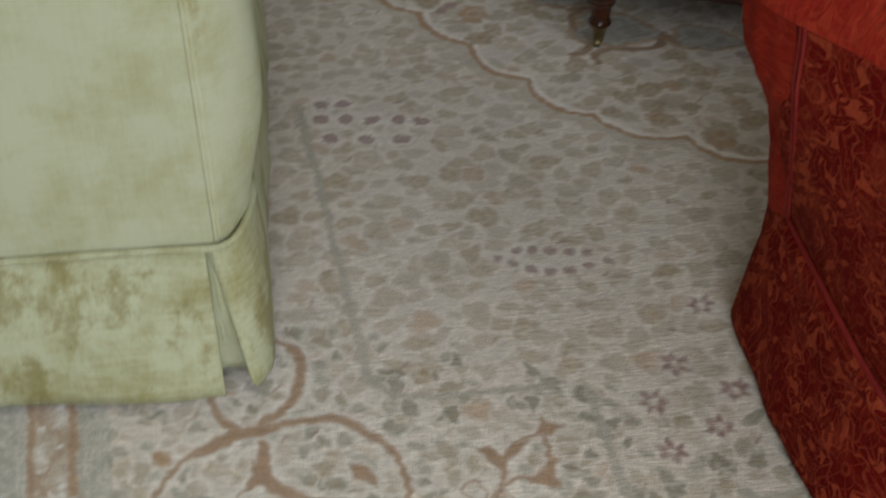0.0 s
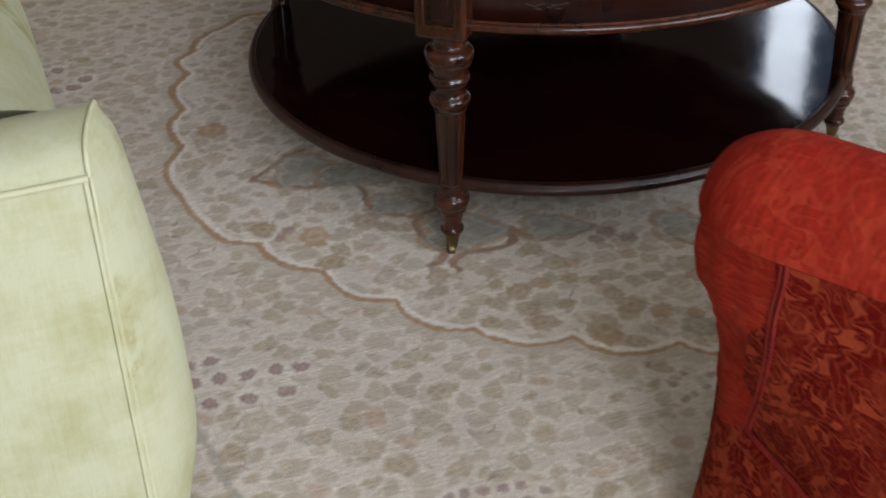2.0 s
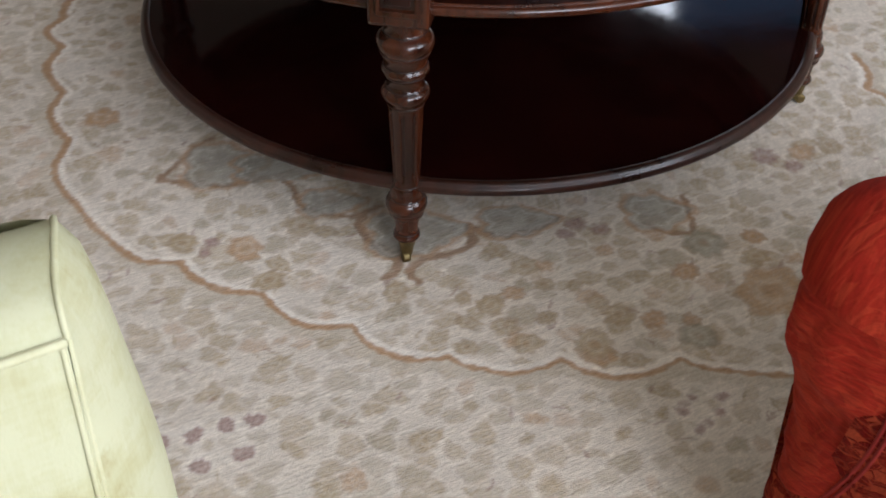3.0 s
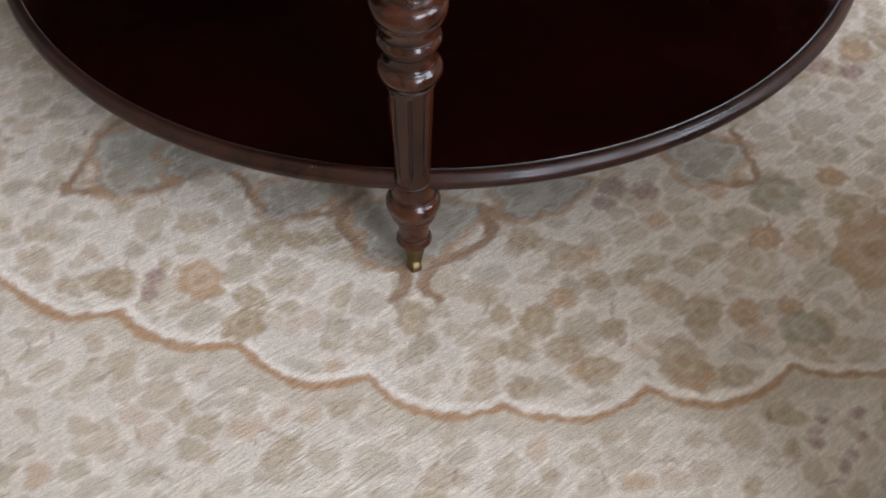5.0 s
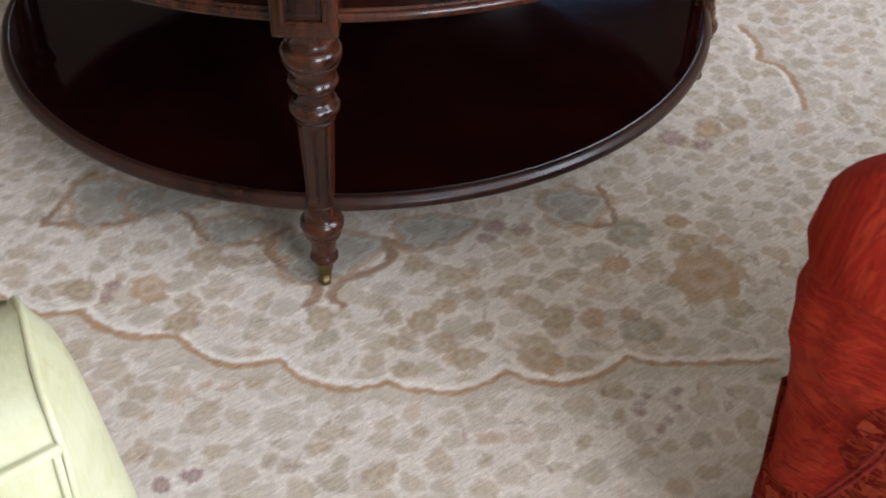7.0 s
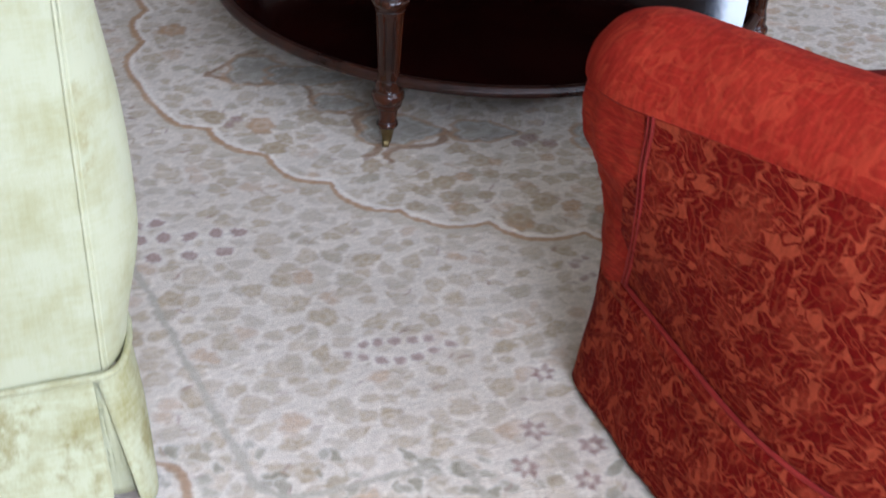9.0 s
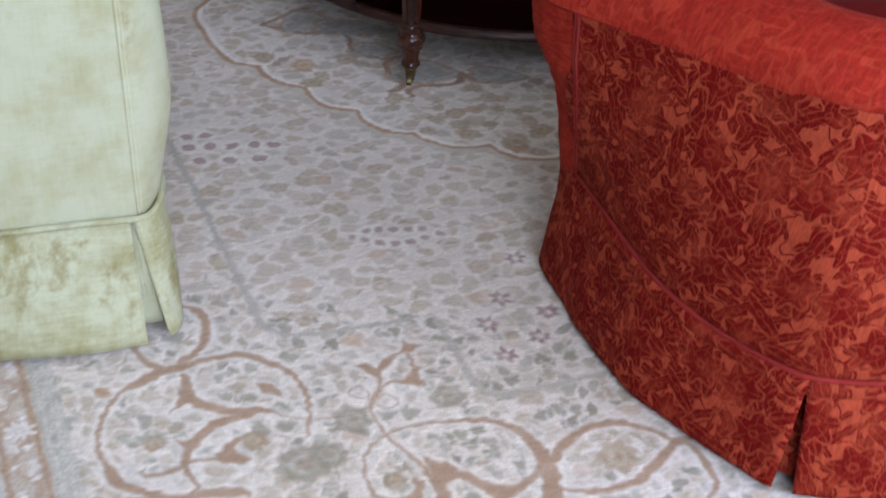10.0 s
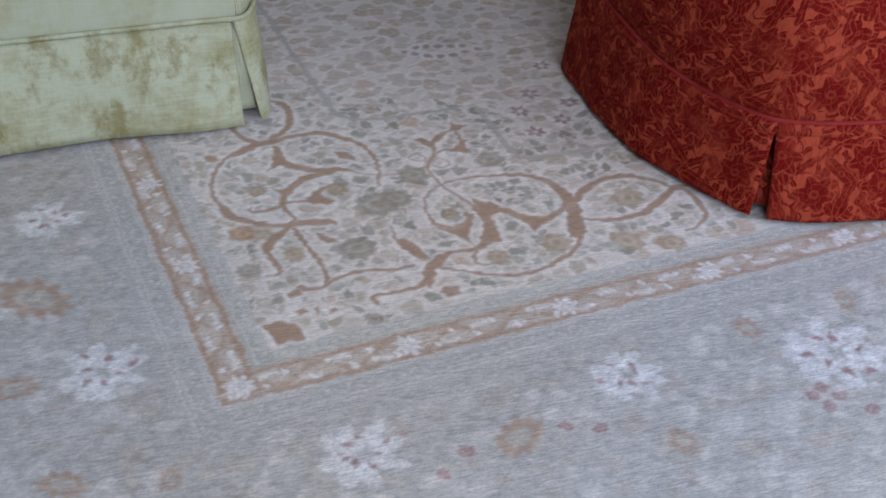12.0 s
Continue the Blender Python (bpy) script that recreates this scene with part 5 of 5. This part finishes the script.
def hang(name, start, end, top_z, flare, out, ends, seed, chair_part, mat, drop=0.010, waves=0.011):
    """A skirt panel between two points on the welt line, flaring outwards to the floor; ends: how far each lower corner runs past."""
    rows, n = [], 130
    along = (end - start).normalized()
    for k in range(13):
        t = k / 12
        row = []
        for i in range(n + 1):
            s = i / n
            p = start.lerp(end, s) + along * (ends[1] * t * s - ends[0] * t * (1 - s))
            wave = waves * t * noise.noise((s * 5 + seed, t * 1.3, seed)) + 0.004 * math.sin(math.pi * t) + 0.0075 * (1 - t) ** 1.5 * smooth01(t, 0.0, 0.12) * noise.noise((s * 34 + t * 9, t * 2.5, seed + 3)) + 0.006 * math.sin(math.pi * t) * noise.noise((s * 11 + t * 4, t * 3, seed + 8))
            p = p + out * (flare * t + wave - 0.007 * (1 - smooth01(t, 0.0, 0.22)))
            row.append(Vector((p.x, p.y, top_z + (drop - top_z) * t)))
        rows.append(row)
    return chair_part(name, sheet(rows, 0.004), mat)


hang("back_skirt", gp(G_WIDE, 0.045, 0), gp(0.004, 0.045, 0), 0.190, 0.045, -GW, (0.0, 0.004), 2.0, green_part, green_crushed_shaded)
# side skirts: each wraps round its back corner and draws in to a rounded tip at the pleat
upper = spline([(0.000, 0.0400, 0.189), (-0.011, 0.0420, 0.190), (-0.027, 0.052, 0.191), (-0.040, 0.076, 0.196), (-0.046, 0.15, 0.199), (-0.028, 0.36, 0.199), (-0.024, G_DEEP, 0.199)], 90)
lower = spline([(-0.0315, 0.0020, 0.020), (-0.0365, 0.0035, 0.012), (-0.046, 0.016, 0.012), (-0.0555, 0.050, 0.011), (-0.053, 0.15, 0.010), (-0.047, 0.36, 0.010), (-0.046, G_DEEP, 0.010)], 90)
for mirror in (0, 1):
    rows = []
    for k in range(17):
        t = k / 16
        row = []
        for i, (a, b) in enumerate(zip(upper, lower)):
            p = a.lerp(b, t)
            fold = 0.005 * math.sin(math.pi * t) * smooth01(i, 0, 10) + 0.006 * t * noise.noise((i * 0.11, t * 1.2, 5 + mirror)) * smooth01(i, 8, 24)
            u = p.x - fold
            row.append(gp(G_WIDE - u if mirror else u, p.y, p.z))
        rows.append(row if mirror else row[::-1])
    green_part("side_skirt", sheet(rows, 0.003), green_crushed_shaded)
hang("pleat_lining", gp(0.05, 0.0475, 0), gp(-0.004, 0.0475, 0), 0.186, 0.020, -GW, (0.0, 0.022), 9.0, green_part, green_velvet, 0.024, 0.004)
hang("front_skirt", gp(0.0, G_DEEP - 0.02, 0), gp(G_WIDE, G_DEEP - 0.02, 0), 0.2, 0.03, GW, (0.0, 0.0), 11.0, green_part, green_crushed_shaded)
seat = box((0.0, 0, 0), (0.5, 0.62, 0.16), 0.03)
turn = Matrix((( GU.x, GW.x, 0, 0), (GU.y, GW.y, 0, 0), (0, 0, 1, 0), (0, 0, 0, 1)))
bmesh.ops.transform(seat, matrix=Matrix.Translation(gp(0.14, 0.20, 0.29)) @ turn, verts=seat.verts[:])
green_part("seat_cushion", seat, green_velvet)
deck = box((-0.01, 0.06, 0.19), (G_WIDE + 0.01, G_DEEP - 0.01, 0.30), 0.01)
bmesh.ops.transform(deck, matrix=Matrix.Translation(GO) @ turn, verts=deck.verts[:])
green_part("seat_base", deck, green_velvet)


# ---------------------------------------------------------------- the red armchair
RD, RN = Vector((0.777, -0.630, 0)), Vector((-0.630, -0.777, 0))

def rp(d, n, z):
    return RD * d + RN * n + Vector((0, 0, z))


RO = rp(1.0, 0.05, 0)
red = tagged(empty("red_armchair", Matrix.Translation(RO)), "red damask tub armchair with rolled arms and skirt", "armchair")


def red_part(name, bm, mat, label="", smooth=True):
    bmesh.ops.transform(bm, matrix=Matrix.Translation(-RO), verts=bm.verts[:])
    return part(name, bm, mat, red, label, smooth)


# the chair's own axis in plan: across the back, and towards the front
R_BACK, R_ACROSS, R_AHEAD = Vector((1.305, 0.298)), Vector((0.658, -0.753)), Vector((-0.753, -0.658))


def flip_plan(d, n):
    """The mirror image of a place in plan, on the chair's other side."""
    p = Vector((d, n))
    p -= 2 * (p - R_BACK).dot(R_ACROSS) * R_ACROSS
    return p.x, p.y


def mirror_line(half):
    return half + [flip_plan(d, n) for d, n in half[-2::-1]]


# half plans from the front corner to the middle of the back, at the floor, at the welt and under the arm
low = [(0.585, 0.272), (0.594, 0.303), (0.668, 0.347), (0.757, 0.398), (0.876, 0.450), (0.997, 0.468), (1.105, 0.474), (1.150, 0.460), (1.209, 0.410), (1.268, 0.341), (1.305, 0.298)]
mid = [(0.600, 0.262), (0.650, 0.305), (0.765, 0.368), (0.880, 0.420), (0.985, 0.443), (1.092, 0.446), (1.135, 0.430), (1.190, 0.382), (1.248, 0.313), (1.285, 0.270)]
high = [(0.640, 0.405), (0.696, 0.416), (0.770, 0.416), (0.860, 0.416), (0.960, 0.416), (1.065, 0.413), (1.115, 0.395), (1.170, 0.345), (1.228, 0.278), (1.264, 0.237)]
N_RED = 181


def plan(half):
    return [(p.x, p.y) for p in spline([(d, n, 0) for d, n in mirror_line(half)], N_RED)]


low_p, mid_p, high_p = plan(low), plan(mid), plan(high)


def welt_z(i):
    s = min(i, N_RED - 1 - i) / (N_RED - 1)
    return 0.195 - 0.028 * smooth01(s, 0.05, 0.30)


def between(i0, i1, t, lower, upper, z_lo, z_hi, swell, steps):
    row = []
    for k in range(steps + 1):
        f = i0 + (i1 - i0) * k / steps
        i = min(int(f), N_RED - 2)
        g = f - i
        a = Vector(lower[i]).lerp(Vector(lower[i + 1]), g)
        b = Vector(upper[i]).lerp(Vector(upper[i + 1]), g)
        p = a.lerp(b, t)
        z = z_lo(f) + (z_hi(f) - z_lo(f)) * t
        out = (Vector((p.x - 0.95, p.y + 0.01))).normalized() * swell
        row.append(rp(p.x + out.x, p.y + out.y, z))
    return row


def arm_z(i):
    return 0.503


def index_at(d):
    """The step of the plan at which its near side has come as far back as d."""
    return min(range(N_RED // 2), key=lambda i: abs(low_p[i][0] - d))


PLEAT = index_at(1.134)
PANEL0 = 5
for name, i0, i1 in (("outside_arm", PANEL0, PLEAT), ("outside_back", PLEAT, N_RED - 1 - PLEAT), ("outside_arm", N_RED - 1 - PLEAT, N_RED - 1 - PANEL0)):
    rows = [between(i0 + (1.3 * math.sin(math.pi * t / 16) if i0 == PANEL0 else 0), i1 - (1.3 * math.sin(math.pi * t / 16) if i1 == N_RED - 1 - PANEL0 else 0), t / 16, mid_p, high_p, welt_z, arm_z, 0.010 * math.sin(math.pi * t / 16), 60) for t in range(17)]
    red_part(name, sheet(rows), red_damask, "dark red floral damask panel")
# skirt panels with a break at each back corner, opening towards the floor
for name, i0, i1, seed in (("side_skirt", 0, PLEAT, 1), ("back_skirt", PLEAT, N_RED - 1 - PLEAT, 2), ("side_skirt", N_RED - 1 - PLEAT, N_RED - 1, 3)):
    rows = []
    for t in range(25):
        q = t / 24
        a = i0 + (1.35 * q if i0 else 0)
        b = i1 - (1.35 * q if i1 < N_RED - 1 else 0)
        row = between(a, b, 1 - q, low_p, mid_p, lambda f: 0.010, welt_z, 0.004 * math.sin(math.pi * q) + 0.004 * math.sin(math.pi * min(1.0, q / 0.34)) ** 0.7, 70)
        rows.append([p + RN * 0.004 * q * noise.noise((k * 0.15, q, seed)) for k, p in enumerate(row)])
    red_part(name, sheet(rows[::-1], -0.004), red_damask)
rows = [between(PLEAT - 4, PLEAT + 4, 1 - t / 6, low_p, mid_p, lambda f: 0.02, welt_z, -0.02, 10) for t in range(7)]
red_part("pleat_lining", sheet(rows[::-1]), red_damask)
rows = [between(N_RED - 5 - PLEAT, N_RED + 3 - PLEAT, 1 - t / 6, low_p, mid_p, lambda f: 0.02, welt_z, -0.02, 10) for t in range(7)]
red_part("pleat_lining", sheet(rows[::-1]), red_damask)
# the skirt's folded heading, a slightly proud band of the same damask
for i0, i1 in ((0, PLEAT), (PLEAT, N_RED - 1 - PLEAT), (N_RED - 1 - PLEAT, N_RED - 1)):
    rows = [between(i0, i1, 1 - 0.12 * k / 8, low_p, mid_p, lambda f: 0.010, welt_z, 0.0045 + 0.0050 * math.sin(math.pi * (0.06 + 0.94 * k / 8)) ** 0.6, 70) for k in range(9)]
    red_part("skirt_heading", sheet(rows[::-1], -0.002), red_damask)
# welt line round the chair above the skirt
red_part("welt", tube([p + Vector((0, 0, 0.002)) for p in between(0, N_RED - 1, 0, mid_p, high_p, welt_z, arm_z, 0.004, 260)], 0.0036), red_welt)
for flip in (0, 1):
    def at(d, n, z):
        return rp(*flip_plan(d, n), z) if flip else rp(d, n, z)

    # padded arm top: a full round nose that runs back into the rail of the back
    ring_path = [(0.682, 0.334), (0.75, 0.334), (0.85, 0.334), (0.95, 0.334), (1.03, 0.331), (1.075, 0.314), (1.118, 0.272), (1.163, 0.222), (1.2015, 0.178)]
    centre = spline([(d, n, 0) for d, n in ring_path], 60)
    rows, inner = [], []
    for k in range(-12, 60):
        if k < 0:
            s = -k / 12
            c, shrink = centre[0] - Vector((0.097 * s, 0.004 * s, 0)), (1 - s ** 2.4) ** (1 / 2.4) if s < 1 else 0.03
            t = (centre[1] - centre[0]).normalized()
        else:
            c, shrink = centre[k], 1.0
            t = (centre[min(k + 1, 59)] - centre[max(k - 1, 0)]).normalized()
        outw = Vector((-t.y, t.x, 0))
        if k >= 0:
            inner.append(c - outw * 0.076)
        ring = []
        for j in range(41):
            q = 2 * math.pi * j / 40
            gather = 0.010 * smooth01(-k, -4, 6) * math.sin(9 * q) * (1 if k < 2 else 0)
            r = 0.089 * shrink * (1 + 0.022 * noise.noise((k * 0.12, math.cos(q) * 1.5, math.sin(q) * 1.5 + 5 * flip)) + gather)
            wide = 0.94 * math.cos(q) * (1 if math.sin(q) >= 0 else 1 + 0.9 * math.sin(q))
            p = c + outw * (r * wide)
            ring.append(at(p.x, p.y, 0.496 + 0.82 * r * math.sin(q)))
        rows.append(ring if flip else ring[::-1])
    red_part("arm_roll", sheet(rows), red_lit, "padded brick red arm roll")
    # a seam round the roll
    seam = centre[9]
    red_part("seam", tube([at(seam.x + 0.004 * math.sin(q), seam.y + 0.0832 * math.cos(q), 0.496 + 0.0722 * math.sin(q)) for q in [math.pi * k / 24 for k in range(25)]], 0.0008), red_lit)
    # front post of the arm, narrowing towards the skirt
    rows = []
    for k in range(41):
        t = k / 40
        z = 0.185 + 0.315 * t
        tuck = 0.009 * smooth01(t, 0.80, 1.0) + 0.007 * math.sin(math.pi * min(1.0, t * 1.7)) ** 2
        edge = Vector((0.650, 0.306)).lerp(Vector((0.694, 0.416)), t) + Vector((0.013, 0.010)) * math.sin(math.pi * t)
        nose = Vector((0.596, 0.262)).lerp(Vector((0.5865 + tuck, 0.374 - tuck)), t ** 1.2)
        inner_end = Vector((0.612, 0.16)).lerp(Vector((0.612, 0.262)), t)
        full = 0.0012 * smooth01(t, 0.56, 0.74) * (1 - smooth01(t, 0.76, 0.96)) - 0.005 * smooth01(t, 0.15, 0.4) * (1 - smooth01(t, 0.5, 0.7))
        nose = nose + Vector((-0.6, 0.4)) * full
        crease = 0.004 * math.sin(t * 15 + flip) * math.sin(math.pi * t)
        row = []
        for j, p in enumerate(spline([(*edge, 0), (*(edge.lerp(nose, 0.55) + Vector((-0.010 + crease - 0.7 * full, 0.014 + 0.9 * full))), 0), (*nose, 0), (*inner_end, 0), (inner_end.x + 0.08, inner_end.y - 0.02, 0)], 44)):
            crush = 0.0032 * noise.noise((p.x * 40 + 7 * flip, p.y * 38 + z * 12, z * 30)) + 0.0020 * noise.noise((p.x * 95, p.y * 90 - z * 40, z * 80 + flip))
            crush *= math.sin(math.pi * t) ** 0.4 * smooth01(j, 0, 9)
            # gathers that fan out from the corner under the roll
            crush += 0.0016 * smooth01(t, 0.55, 0.75) * (1 - smooth01(t, 0.86, 0.97)) * math.sin(j * 1.15 + 5 * t) * smooth01(j, 1, 6)
            row.append(at(p.x - crush, p.y + 0.5 * crush, z))
        rows.append(row[::-1] if flip else row)
    red_part("arm_front", sheet(rows), red_lit)
    for off in (0.0, 0.006):
        line = []
        for k in range(25):
            t = k / 24
            e = Vector((0.652 - off, 0.308 - off * 0.4)).lerp(Vector((0.700 - off, 0.417 - off * 0.3)), t) + Vector((0.013, 0.010)) * math.sin(math.pi * t) + Vector((0.009, 0.0)) * smooth01(t, 0.7, 1.0)
            line.append(at(e.x - 0.003, e.y + 0.0005, 0.192 + 0.305 * t))
        red_part("welt", tube(line, 0.0021), red_welt)
    # inside of the arm down to the seat
    rows = [[at(p.x, p.y, z) for p in inner] for z in (0.26, 0.38, 0.50)]
    red_part("inside_arm", sheet(rows), red_damask)
R_SIDE = (RD * R_ACROSS.x + RN * R_ACROSS.y, RD * R_AHEAD.x + RN * R_AHEAD.y)
turn = Matrix(((R_SIDE[0].x, R_SIDE[1].x, 0, 0), (R_SIDE[0].y, R_SIDE[1].y, 0, 0), (0, 0, 1, 0), (0, 0, 0, 1)))
seat_at = Matrix.Translation(rp(R_BACK.x, R_BACK.y, 0)) @ turn
cushion = box((-0.25, 0.20, 0.28), (0.25, 0.62, 0.42), 0.04)
bmesh.ops.transform(cushion, matrix=seat_at, verts=cushion.verts[:])
red_part("seat_cushion", cushion, red_damask)
deck = box((-0.20, 0.06, 0.17), (0.20, 0.48, 0.28), 0.01)
bmesh.ops.transform(deck, matrix=seat_at, verts=deck.verts[:])
red_part("seat_base", deck, red_damask)
ends = (rp(0.590, 0.272, 0), rp(*flip_plan(0.590, 0.272), 0))
rows = [[ends[0].lerp(ends[1], k / 12) + Vector((0, 0, z)) for k in range(13)] for z in (0.012, 0.1, 0.2, 0.29)]
red_part("front_skirt", sheet(rows), red_damask)
